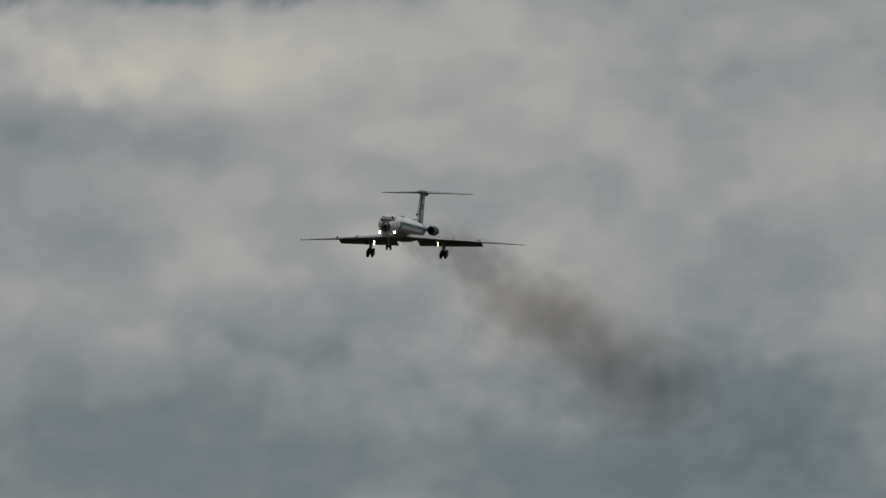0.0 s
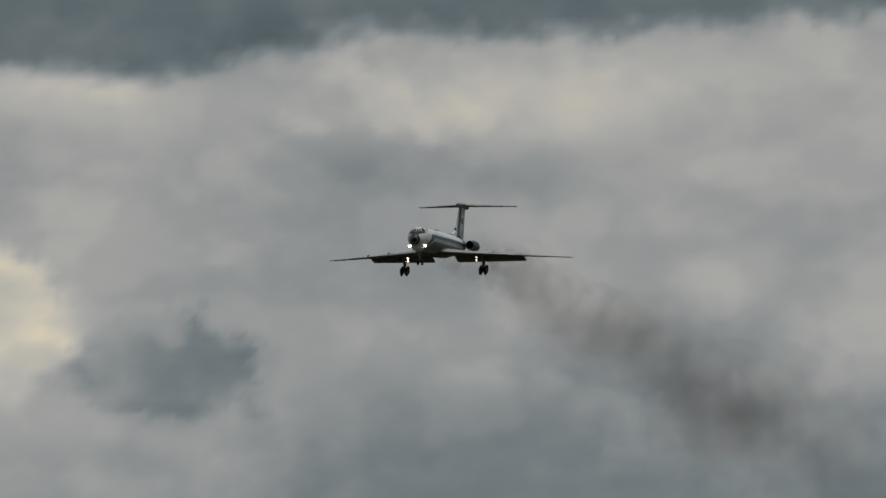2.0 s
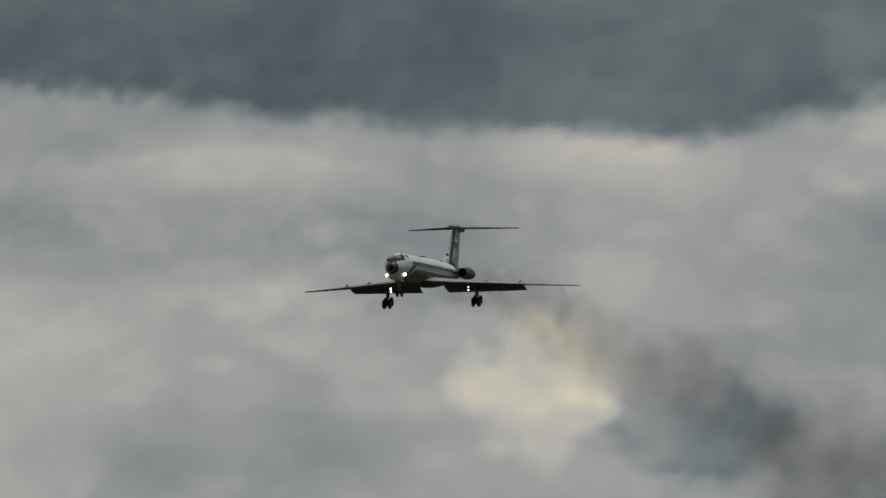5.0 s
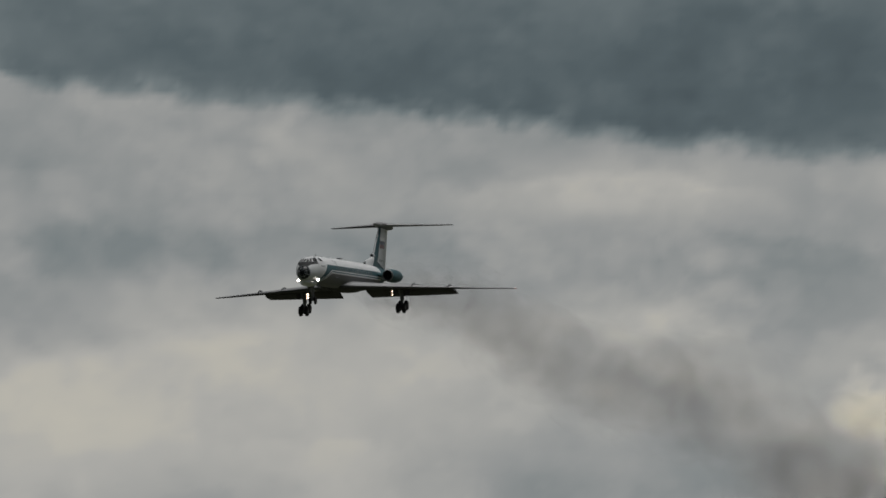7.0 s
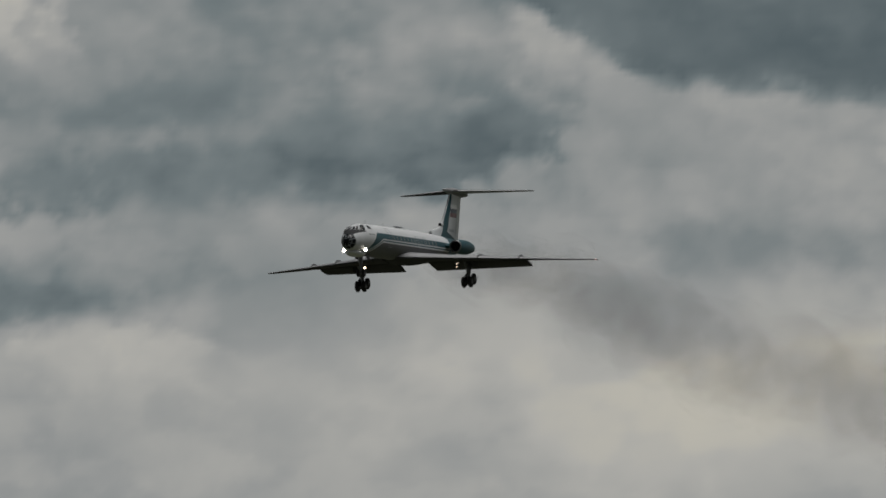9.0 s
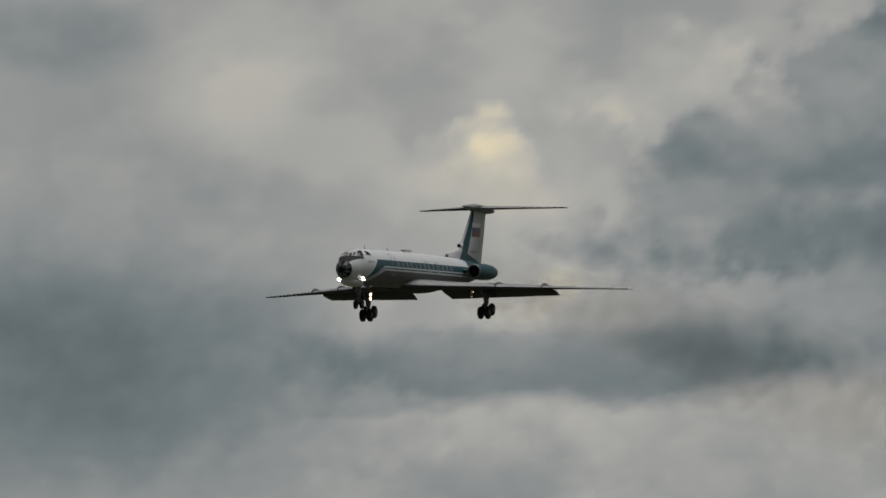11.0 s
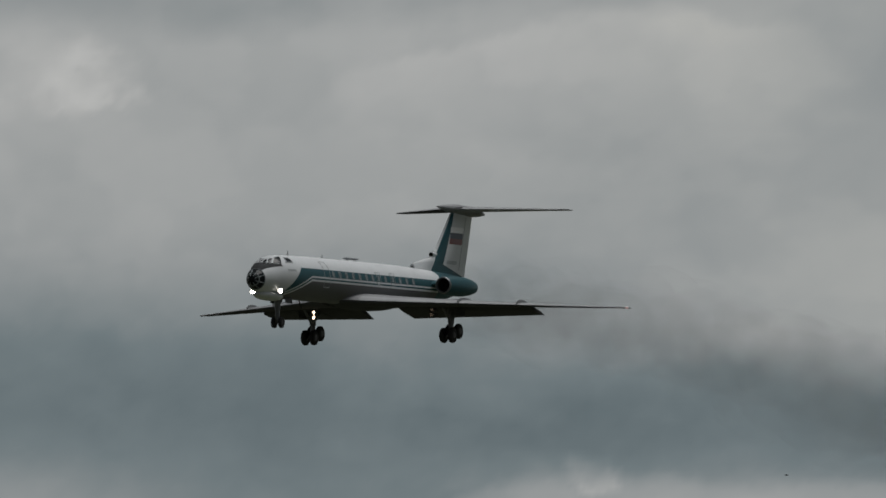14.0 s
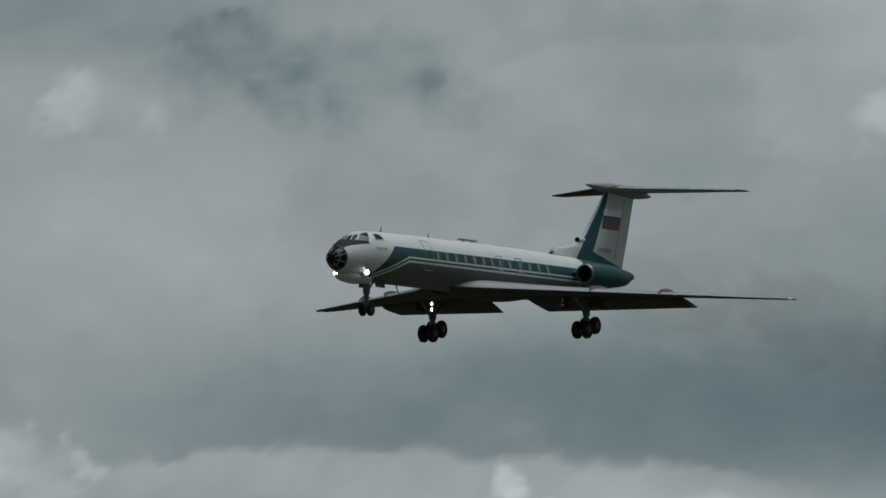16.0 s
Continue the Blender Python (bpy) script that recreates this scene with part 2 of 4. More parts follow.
# soft sky round the start
bank(0.0, 4.03, 0.55, 0.2, 0.08, 0.8)
bank(0.97, 3.98, 0.28, 0.12, 0.05, 0.7)
bank(2.3, 3.62, 0.45, 0.2, 0.08, 0.7)
bank(1.7, 4.05, 0.5, 0.25, -0.05, 0.8)
bank(-0.3, 3.75, 0.6, 0.1, -0.06, 0.8)
bank(0.28, 3.03, 0.5, 0.12, -0.09, 0.5)
bank(-0.45, 3.05, 0.3, 0.12, 0.04, 0.6)
bank(0.8, 2.42, 2.4, 0.32, -0.2, 0.7)
bank(1.9, 2.8, 0.6, 0.15, -0.06, 0.7)
bank(1.35, 3.25, 0.35, 0.2, 0.05, 0.6)
bank(-0.3, 3.95, 0.8, 0.14, 0.08, 0.6)
bank(-0.6, 2.78, 1.0, 0.28, -0.1, 0.7)
# the bright gap and the dark heap beside it
bank(-3.0, 4.0, 0.42, 0.12, 0.1, 0.6)
bank(-1.8, 3.96, 0.32, 0.1, 0.1, 0.5)
bank(-1.65, 4.0, 0.1, 0.05, 0.1, 0.5)
heap(0.15, 0.5, (-0.95, 4.02, 0.2), (-0.72, 4.08, 0.2), (-0.4, 4.0, 0.25))
bank(-2.5, 3.72, 0.5, 0.12, -0.06, 0.7)
bank(-0.6, 3.55, 0.5, 0.2, -0.07, 0.7)
heap(0.11, 0.5, (-3.1, 3.42, 0.2), (-2.8, 3.45, 0.18), (-2.95, 3.3, 0.25))
heap(0.31, 0.75, (-2.08, 3.27, 0.19), (-2.17, 3.05, 0.2), (-1.98, 2.92, 0.2), (-1.86, 3.12, 0.15), (-2.05, 3.35, 0.14))
bank(-2.1, 3.1, 0.45, 0.35, 0.08, 0.8)
heap(-0.19, 0.65, (-1.8, 2.93, 0.13), (-1.66, 3.0, 0.14), (-1.5, 3.05, 0.17), (-1.32, 3.02, 0.18), (-1.2, 2.93, 0.16), (-1.42, 2.9, 0.16))
bank(-0.55, 3.0, 0.4, 0.2, 0.03, 0.7)
# under the dark base
heap(0.12, 0.5, (-4.4, 4.13, 0.13), (-4.2, 4.12, 0.14), (-4.3, 4.05, 0.14))
front(0.1, 0.05, 0.22, -1, (-4.3, 3.6), (-4.04, 3.89), (-3.87, 3.97), (-3.59, 3.98), (-2.97, 4.02), (-2.6, 3.93), (-2.3, 3.7))
bank(-1.98, 3.98, 0.28, 0.08, 0.08, 0.5)
bank(-4.6, 3.74, 0.65, 0.1, -0.09, 0.6)
bank(-2.45, 3.58, 0.5, 0.15, -0.11, 0.6)
front(0.1, 0.1, 0.6, -1, (-5.9, 3.2), (-5.1, 3.38), (-4.5, 3.46), (-4.16, 3.54), (-3.59, 3.53), (-3.2, 3.54), (-2.75, 3.54), (-2.55, 3.3))
bank(-3.2, 2.95, 0.6, 0.12, -0.06, 0.7)
bank(-3.45, 3.97, 0.3, 0.09, 0.06, 0.5)
bank(-4.2, 3.74, 0.35, 0.1, -0.05, 0.7)
# warm low light and the great dark heap
bank(-6.25, 4.62, 0.4, 0.16, 0.1, 0.6)
bank(-5.0, 3.2, 1.5, 0.25, 0.07, 0.8)
bank(-6.0, 3.2, 1.0, 0.25, 0.06, 0.9)
heap(-0.2, 0.35, (-7.86, 4.28, 0.16), (-7.69, 4.22, 0.22), (-7.57, 4.28, 0.18), (-7.36, 4.3, 0.3), (-7.19, 4.4, 0.32), (-7.05, 4.48, 0.36),
     (-6.74, 4.46, 0.42), (-6.33, 4.4, 0.46), (-6.02, 4.32, 0.4), (-7.77, 4.05, 0.2), (-7.44, 4.07, 0.26), (-6.95, 4.09, 0.26), (-6.5, 4.12, 0.25), (-7.9, 4.1, 0.14))
bank(-7.0, 3.98, 0.95, 0.11, -0.12, 0.5)
bank(-5.7, 4.15, 0.5, 0.2, -0.05, 0.7)
heap(-0.36, 0.4, (-8.41, 3.97, 0.07), (-8.31, 4.01, 0.08), (-8.2, 4.06, 0.07), (-8.18, 3.95, 0.07), (-8.09, 3.92, 0.1), (-8.24, 3.95, 0.07), (-7.98, 3.95, 0.12))
heap(0.32, 0.6, (-8.65, 4.2, 0.22), (-8.5, 4.05, 0.2), (-8.4, 3.8, 0.16), (-8.55, 4.35, 0.16))
heap(0.14, 0.5, (-7.85, 4.65, 0.2), (-7.6, 4.55, 0.16), (-8.1, 4.5, 0.2))
bank(-8.3, 3.53, 0.8, 0.13, -0.2, 0.35)
bank(-7.5, 3.62, 0.5, 0.1, -0.1, 0.5)
front(0.16, 0.045, 0.4, -1, (-9.6, 3.2), (-9.0, 3.35), (-8.7, 3.37), (-8.43, 3.42), (-8.25, 3.41), (-8.1, 3.35), (-7.94, 3.4), (-7.77, 3.45), (-7.48, 3.51),
      (-7.19, 3.49), (-7.03, 3.45), (-6.88, 3.38), (-6.6, 3.2))
bank(-8.6, 3.1, 0.42, 0.08, -0.1, 0.6)
heap(0.1, 0.6, (-8.3, 3.0, 0.1), (-8.2, 3.03, 0.08))
bank(-6.2, 3.85, 0.6, 0.1, 0.04, 0.7)
bank(-5.85, 4.75, 0.2, 0.12, -0.1, 0.5)
# middle of the pan
heap(0.24, 0.85, (-11.0, 4.48, 0.3), (-10.72, 4.52, 0.22), (-10.9, 4.25, 0.24), (-11.1, 4.05, 0.22))
bank(-10.22, 4.72, 0.4, 0.12, -0.12, 0.5)
bank(-9.5, 4.6, 0.28, 0.22, 0.14, 0.6)
bank(-11.9, 3.62, 1.2, 0.2, -0.17, 0.7)
bank(-10.0, 3.5, 0.9, 0.3, -0.18, 0.7)
front(0.13, 0.08, 0.4, -1, (-14.2, 3.1), (-13.6, 3.36), (-13.0, 3.39), (-12.1, 3.36), (-11.7, 3.3), (-11.3, 3.1))
bank(-12.9, 3.62, 0.8, 0.18, -0.12, 0.7)
# the calm west
bank(-14.8, 5.24, 1.8, 0.16, -0.14, 0.5)
heap(0.2, 0.6, (-15.3, 4.95, 0.2), (-15.42, 4.85, 0.18), (-15.15, 4.85, 0.18))
bank(-16.0, 4.72, 0.55, 0.3, 0.08, 0.7)
front(0.09, 0.07, 0.5, -1, (-14.5, 4.6), (-14.15, 4.85), (-13.8, 4.95), (-13.4, 5.06), (-13.0, 5.1), (-12.5, 5.0), (-12.2, 4.7))
bank(-14.8, 3.74, 1.5, 0.32, -0.2, 0.8)
heap(0.15, 0.5, (-13.35, 3.44, 0.1), (-13.2, 3.42, 0.1))
heap(0.17, 0.7, (-16.75, 4.88, 0.25), (-16.45, 4.88, 0.25), (-16.6, 4.75, 0.25))
heap(0.13, 0.6, (-17.6, 4.82, 0.16), (-17.4, 4.85, 0.16), (-17.25, 4.8, 0.16))
bank(-18.3, 5.08, 0.45, 0.2, -0.1, 0.5)
bank(-16.95, 5.08, 0.4, 0.09, -0.08, 0.5)
bank(-17.2, 3.72, 1.8, 0.26, -0.2, 0.8)
front(0.2, 0.05, 0.35, -1, (-18.7, 3.36), (-18.3, 3.45), (-18.0, 3.41), (-17.0, 3.39), (-16.0, 3.37), (-15.2, 3.25))
# the last view
heap(-0.28, 0.6, (-20.1, 5.02, 0.2), (-19.85, 5.0, 0.22), (-19.55, 4.98, 0.22), (-19.3, 4.97, 0.18))
heap(0.15, 0.6, (-20.62, 4.87, 0.09), (-20.46, 4.89, 0.11), (-20.34, 4.86, 0.1), (-20.07, 4.9, 0.07))
bank(-20.7, 5.2, 0.4, 0.12, -0.07, 0.6)
front(0.06, 0.06, 0.5, -1, (-19.4, 4.7), (-19.18, 4.95), (-19.0, 5.06), (-18.8, 5.09), (-18.4, 5.12), (-17.8, 5.1), (-17.4, 4.8))
bank(-18.4, 3.82, 1.2, 0.24, -0.16, 0.7)
bank(-20.3, 4.1, 0.5, 0.4, 0.05, 0.8)
heap(0.2, 0.5, (-20.85, 3.55, 0.13), (-20.72, 3.52, 0.12), (-20.65, 3.44, 0.12))
front(0.2, 0.05, 0.4, -1, (-20.9, 3.4), (-20.56, 3.54), (-20.05, 3.61), (-19.2, 3.61), (-18.5, 3.58), (-18.0, 3.5), (-17.7, 3.47))
heap(0.3, 0.5, (-19.06, 3.57, 0.05), (-19.02, 3.53, 0.055), (-18.98, 3.49, 0.05))
# broad uneven light through the deck
bank(-20.60, 3.10, 0.62, 0.42, -0.024, 0.95)
bank(-20.60, 3.60, 0.62, 0.42, -0.075, 0.95)
bank(-20.60, 4.10, 0.62, 0.42, 0.019, 0.95)
bank(-20.60, 4.60, 0.62, 0.42, 0.038, 0.95)
bank(-20.60, 5.10, 0.62, 0.42, -0.050, 0.95)
bank(-19.75, 3.10, 0.62, 0.42, -0.022, 0.95)
bank(-19.75, 3.60, 0.62, 0.42, -0.073, 0.95)
bank(-19.75, 5.10, 0.62, 0.42, -0.052, 0.95)
bank(-18.90, 3.60, 0.62, 0.42, 0.037, 0.95)
bank(-18.90, 4.60, 0.62, 0.42, -0.018, 0.95)
bank(-18.05, 3.10, 0.62, 0.42, 0.014, 0.95)
bank(-18.05, 3.60, 0.62, 0.42, 0.045, 0.95)
bank(-18.05, 4.10, 0.62, 0.42, -0.058, 0.95)
bank(-18.05, 4.60, 0.62, 0.42, -0.063, 0.95)
bank(-18.05, 5.10, 0.62, 0.42, 0.056, 0.95)
bank(-17.20, 3.10, 0.62, 0.42, -0.014, 0.95)
bank(-17.20, 3.60, 0.62, 0.42, -0.017, 0.95)
bank(-17.20, 4.10, 0.62, 0.42, -0.043, 0.95)
bank(-17.20, 5.10, 0.62, 0.42, 0.039, 0.95)
bank(-16.35, 4.60, 0.62, 0.42, 0.027, 0.95)
bank(-16.35, 5.10, 0.62, 0.42, 0.031, 0.95)
bank(-15.50, 4.60, 0.62, 0.42, 0.024, 0.95)
bank(-15.50, 5.10, 0.62, 0.42, 0.031, 0.95)
bank(-14.65, 2.60, 0.62, 0.42, -0.012, 0.95)
bank(-14.65, 3.10, 0.62, 0.42, -0.076, 0.95)
bank(-14.65, 3.60, 0.62, 0.42, -0.029, 0.95)
bank(-14.65, 4.10, 0.62, 0.42, 0.024, 0.95)
bank(-14.65, 4.60, 0.62, 0.42, 0.022, 0.95)
bank(-14.65, 5.10, 0.62, 0.42, 0.055, 0.95)
bank(-13.80, 2.60, 0.62, 0.42, -0.023, 0.95)
bank(-13.80, 3.10, 0.62, 0.42, -0.112, 0.95)
bank(-13.80, 3.60, 0.62, 0.42, -0.035, 0.95)
bank(-13.80, 4.10, 0.62, 0.42, -0.023, 0.95)
bank(-13.80, 4.60, 0.62, 0.42, -0.019, 0.95)
bank(-13.80, 5.10, 0.62, 0.42, 0.086, 0.95)
bank(-12.95, 3.10, 0.62, 0.42, -0.038, 0.95)
bank(-12.95, 3.60, 0.62, 0.42, 0.028, 0.95)
bank(-12.95, 4.60, 0.62, 0.42, -0.016, 0.95)
bank(-12.95, 5.10, 0.62, 0.42, 0.064, 0.95)
bank(-12.10, 3.10, 0.62, 0.42, -0.060, 0.95)
bank(-12.10, 3.60, 0.62, 0.42, -0.031, 0.95)
bank(-12.10, 4.10, 0.62, 0.42, 0.058, 0.95)
bank(-12.10, 5.10, 0.62, 0.42, -0.013, 0.95)
bank(-11.25, 3.10, 0.62, 0.42, -0.048, 0.95)
bank(-11.25, 3.60, 0.62, 0.42, -0.023, 0.95)
bank(-11.25, 4.10, 0.62, 0.42, 0.070, 0.95)
bank(-11.25, 4.60, 0.62, 0.42, 0.045, 0.95)
bank(-10.40, 3.10, 0.62, 0.42, -0.051, 0.95)
bank(-10.40, 3.60, 0.62, 0.42, -0.082, 0.95)
bank(-10.40, 4.10, 0.62, 0.42, -0.028, 0.95)
bank(-10.40, 4.60, 0.62, 0.42, 0.016, 0.95)
bank(-10.40, 5.10, 0.62, 0.42, 0.014, 0.95)
bank(-9.55, 3.10, 0.62, 0.42, -0.054, 0.95)
bank(-9.55, 3.60, 0.62, 0.42, -0.066, 0.95)
bank(-9.55, 4.10, 0.62, 0.42, -0.027, 0.95)
bank(-8.70, 3.60, 0.62, 0.42, 0.080, 0.95)
bank(-8.70, 4.10, 0.62, 0.42, 0.093, 0.95)
bank(-7.85, 2.60, 0.62, 0.42, -0.027, 0.95)
bank(-7.85, 3.10, 0.62, 0.42, -0.072, 0.95)
bank(-7.85, 4.10, 0.62, 0.42, 0.056, 0.95)
bank(-7.85, 4.60, 0.62, 0.42, 0.034, 0.95)
bank(-7.00, 3.10, 0.62, 0.42, -0.029, 0.95)
bank(-7.00, 3.60, 0.62, 0.42, -0.045, 0.95)
bank(-7.00, 4.10, 0.62, 0.42, -0.040, 0.95)
bank(-7.00, 4.60, 0.62, 0.42, 0.020, 0.95)
bank(-7.00, 5.10, 0.62, 0.42, 0.019, 0.95)
bank(-6.15, 2.60, 0.62, 0.42, -0.015, 0.95)
bank(-6.15, 3.60, 0.62, 0.42, 0.019, 0.95)
bank(-6.15, 4.10, 0.62, 0.42, 0.013, 0.95)
bank(-5.30, 3.60, 0.62, 0.42, -0.048, 0.95)
bank(-5.30, 4.10, 0.62, 0.42, -0.032, 0.95)
bank(-4.45, 2.60, 0.62, 0.42, 0.021, 0.95)
bank(-4.45, 3.10, 0.62, 0.42, 0.048, 0.95)
bank(-4.45, 3.60, 0.62, 0.42, 0.026, 0.95)
bank(-4.45, 4.10, 0.62, 0.42, -0.023, 0.95)
bank(-4.45, 4.60, 0.62, 0.42, -0.041, 0.95)
bank(-3.60, 3.10, 0.62, 0.42, -0.043, 0.95)
bank(-3.60, 3.60, 0.62, 0.42, -0.056, 0.95)
bank(-3.60, 4.10, 0.62, 0.42, -0.024, 0.95)
bank(-3.60, 4.60, 0.62, 0.42, -0.039, 0.95)
bank(-3.60, 5.10, 0.62, 0.42, -0.013, 0.95)
bank(-2.75, 3.60, 0.62, 0.42, -0.029, 0.95)
bank(-2.75, 4.10, 0.62, 0.42, -0.041, 0.95)
bank(-2.75, 4.60, 0.62, 0.42, -0.074, 0.95)
bank(-2.75, 5.10, 0.62, 0.42, -0.027, 0.95)
bank(-1.90, 2.60, 0.62, 0.42, 0.034, 0.95)
bank(-1.90, 3.10, 0.62, 0.42, 0.027, 0.95)
bank(-1.90, 4.10, 0.62, 0.42, 0.044, 0.95)
bank(-1.90, 4.60, 0.62, 0.42, -0.017, 0.95)
bank(-1.05, 2.60, 0.62, 0.42, 0.084, 0.95)
bank(-1.05, 3.10, 0.62, 0.42, 0.024, 0.95)
bank(-1.05, 3.60, 0.62, 0.42, -0.035, 0.95)
bank(-1.05, 4.60, 0.62, 0.42, -0.038, 0.95)
bank(-0.20, 2.60, 0.62, 0.42, -0.019, 0.95)
bank(-0.20, 3.10, 0.62, 0.42, -0.022, 0.95)
bank(-0.20, 3.60, 0.62, 0.42, 0.030, 0.95)
bank(-0.20, 4.10, 0.62, 0.42, 0.032, 0.95)
bank(-0.20, 4.60, 0.62, 0.42, -0.032, 0.95)
bank(0.65, 2.60, 0.62, 0.42, 0.045, 0.95)
bank(0.65, 3.10, 0.62, 0.42, 0.024, 0.95)
bank(0.65, 3.60, 0.62, 0.42, 0.030, 0.95)
bank(0.65, 4.10, 0.62, 0.42, 0.056, 0.95)
bank(1.50, 3.10, 0.62, 0.42, -0.037, 0.95)
bank(1.50, 3.60, 0.62, 0.42, -0.021, 0.95)
bank(1.50, 4.10, 0.62, 0.42, 0.040, 0.95)
bank(2.35, 2.60, 0.62, 0.42, -0.055, 0.95)
bank(2.35, 3.10, 0.62, 0.42, -0.029, 0.95)
bank(2.35, 3.60, 0.62, 0.42, 0.019, 0.95)
bank(2.35, 4.10, 0.62, 0.42, 0.023, 0.95)


def fbm(ax, ay, seed, octaves=5):
    """Value noise on arrays."""
    rng = np.random.RandomState(seed)
    table = rng.rand(257, 257)
    out, amp, total = np.zeros_like(ax), 1.0, 0.0
    for o in range(octaves):
        fx, fy = ax * 2**o + 17.3 * o, ay * 2**o + 9.1 * o
        ix, iy = np.floor(fx).astype(int), np.floor(fy).astype(int)
        u, v = fx - ix, fy - iy
        u, v = u * u * u * (u * (u * 6 - 15) + 10), v * v * v * (v * (v * 6 - 15) + 10)
        g = lambda a, b: table[a % 257, b % 257]
        out += amp * ((g(ix, iy) * (1 - u) + g(ix + 1, iy) * u) * (1 - v) + (g(ix, iy + 1) * (1 - u) + g(ix + 1, iy + 1) * u) * v)
        total += amp
        amp *= 0.52
    return out / total - 0.5


def build_cloud_deck():
    radius = 4600.0
    az = np.concatenate([np.arange(-70, -22.5, 0.5), np.arange(-22.5, 4.0, 0.02), np.arange(4.0, 50.1, 0.5)])
    el = np.concatenate([np.arange(-1.0, 1.8, 0.1), np.arange(1.8, 5.8, 0.02), np.arange(5.8, 16.1, 0.3)])
    A, E = np.meshgrid(az, el)
    # the sky calms to the west
    calm = np.clip((-8.0 - A) / 3.5, 0, 1)
    calm = 1 - 0.5 * calm * calm * (3 - 2 * calm)
    # billowing rims: rounded lumps at three scales
    puff = lambda k, seed: np.abs(fbm(A * k, E * k * 1.35, seed, 4)) - 0.11
    billow = 0.6 * puff(2.2, 5) + 0.45 * puff(5.0, 6) + 0.25 * puff(11.0, 9)
    warp_a = 0.16 * fbm(A * 1.7, E * 2.3, 11, 4)
    warp_e = 0.10 * fbm(A * 1.7, E * 2.3, 12, 4)
    tone = 0.52 + calm * (0.10 * fbm(A * 0.9, E * 1.9, 7, 3) + 0.16 * billow + 0.07 * fbm(A * 3.0, E * 4.5, 8, 5))
    # faintly outlined cells of cloud, lit above and shaded below
    for k, seed, lift in ((1.5, 21, 0.042), (3.4, 22, 0.028)):
        cell = fbm(A * k, E * k * 1.5, seed, 4)
        tone += calm * lift * np.tanh(14 * cell)
    ease = lambda q: q * q * (3 - 2 * q)
    for a, e, w, h, lift, edge in BANKS:
        q = np.sqrt(((A + warp_a - a) / (w * 1.1)) ** 2 + ((E + warp_e - e) / (h * 1.1)) ** 2) + 1.4 * calm**2 * billow * min(1.0, 0.35 / math.sqrt(w * h))
        tone += lift * ease(np.clip((1 + edge - q) / (2 * edge), 0, 1))
    heap_a = 0.16 * fbm(A * 1.9, E * 2.6, 31) + 0.22 * fbm(A * 5.5, E * 7.0, 33) + 0.10 * fbm(A * 14, E * 17, 35)
    heap_e = 0.12 * fbm(A * 1.9, E * 2.6, 32) + 0.18 * fbm(A * 5.5, E * 7.0, 34) + 0.08 * fbm(A * 14, E * 17, 36)
    mottle = fbm(A * 4.2, E * 5.6, 38, 4)
    ragged = np.clip(1.1 + 4.0 * fbm(A * 2.6, E * 3.4, 37, 3), 0.5, 2.2)
    for lift, soft, lobes in HEAPS:
        near = np.zeros(A.shape)
        for a, e, r in lobes:
            d2 = ((A + heap_a - a) ** 2 + 1.25 * (E + heap_e - e) ** 2) / (r * 1.1) ** 2
            near += np.exp(-1.4 * np.minimum(d2, 40))
        inside = 1 - np.exp(-0.8 * near) - 0.16 - 0.9 * billow
        tone += lift * ease(np.clip(inside / (1.25 * soft * ragged), 0, 1)) * (1.05 + 1.6 * mottle)
    for lift, soft, depth, side, line in FRONTS:
        la, le = zip(*line)
        d = side * (E + 0.25 * heap_e - np.interp(A + 0.6 * heap_a, la, le)) - 0.22 * billow
        ends = ease(np.clip((A - la[0]) / 0.7, 0, 1)) * ease(np.clip((la[-1] - A) / 0.7, 0, 1))
        tone += lift * ends * ease(np.clip(d / soft + 0.5, 0, 1)) * np.exp(-np.maximum(d, 0) / depth)
    # thick bases and bright gaps level off
    tone = np.where(tone < 0.3, 0.3 - 0.62 * (0.3 - tone), tone)
    tone = np.where(tone > 0.74, 0.74 + 0.7 * (tone - 0.74), tone)
    warm = np.clip((A + 13.6) / 1.6, 0, 1)
    ar, er = np.radians(A), np.radians(E)
    co = np.stack([radius * np.sin(ar) * np.cos(er), radius * np.cos(ar) * np.cos(er), EYE + radius * np.sin(er)], -1).reshape(-1, 3)
    rows_, cols = A.shape
    idx = np.arange(rows_ * cols).reshape(rows_, cols)
    faces = np.stack([idx[:-1, :-1], idx[:-1, 1:], idx[1:, 1:], idx[1:, :-1]], -1).reshape(-1, 4)
    me = bpy.data.meshes.new("backdrop")
    me.vertices.add(len(co))
    me.vertices.foreach_set("co", co.ravel())
    me.loops.add(faces.size)
    me.loops.foreach_set("vertex_index", faces.ravel())
    me.polygons.add(len(faces))
    me.polygons.foreach_set("loop_start", np.arange(0, faces.size, 4))
    me.update(calc_edges=True)
    me.attributes.new("cloud", "FLOAT", "POINT").data.foreach_set("value", tone.ravel())
    me.attributes.new("warm", "FLOAT", "POINT").data.foreach_set("value", warm.ravel())
    m = bpy.data.materials.new("cloud_deck")
    m.use_nodes = True
    n, k = m.node_tree.nodes, m.node_tree.links
    n.remove(n["Principled BSDF"])
    at, co_n, no = n.new("ShaderNodeAttribute"), n.new("ShaderNodeTexCoord"), n.new("ShaderNodeTexNoise")
    at.attribute_name = "cloud"
    no.inputs["Scale"].default_value, no.inputs["Detail"].default_value, no.inputs["Roughness"].default_value = 0.035, 6, 0.55
    no.inputs["Distortion"].default_value = 0.4
    k.new(co_n.outputs["Object"], no.inputs["Vector"])
    mr = n.new("ShaderNodeMapRange")
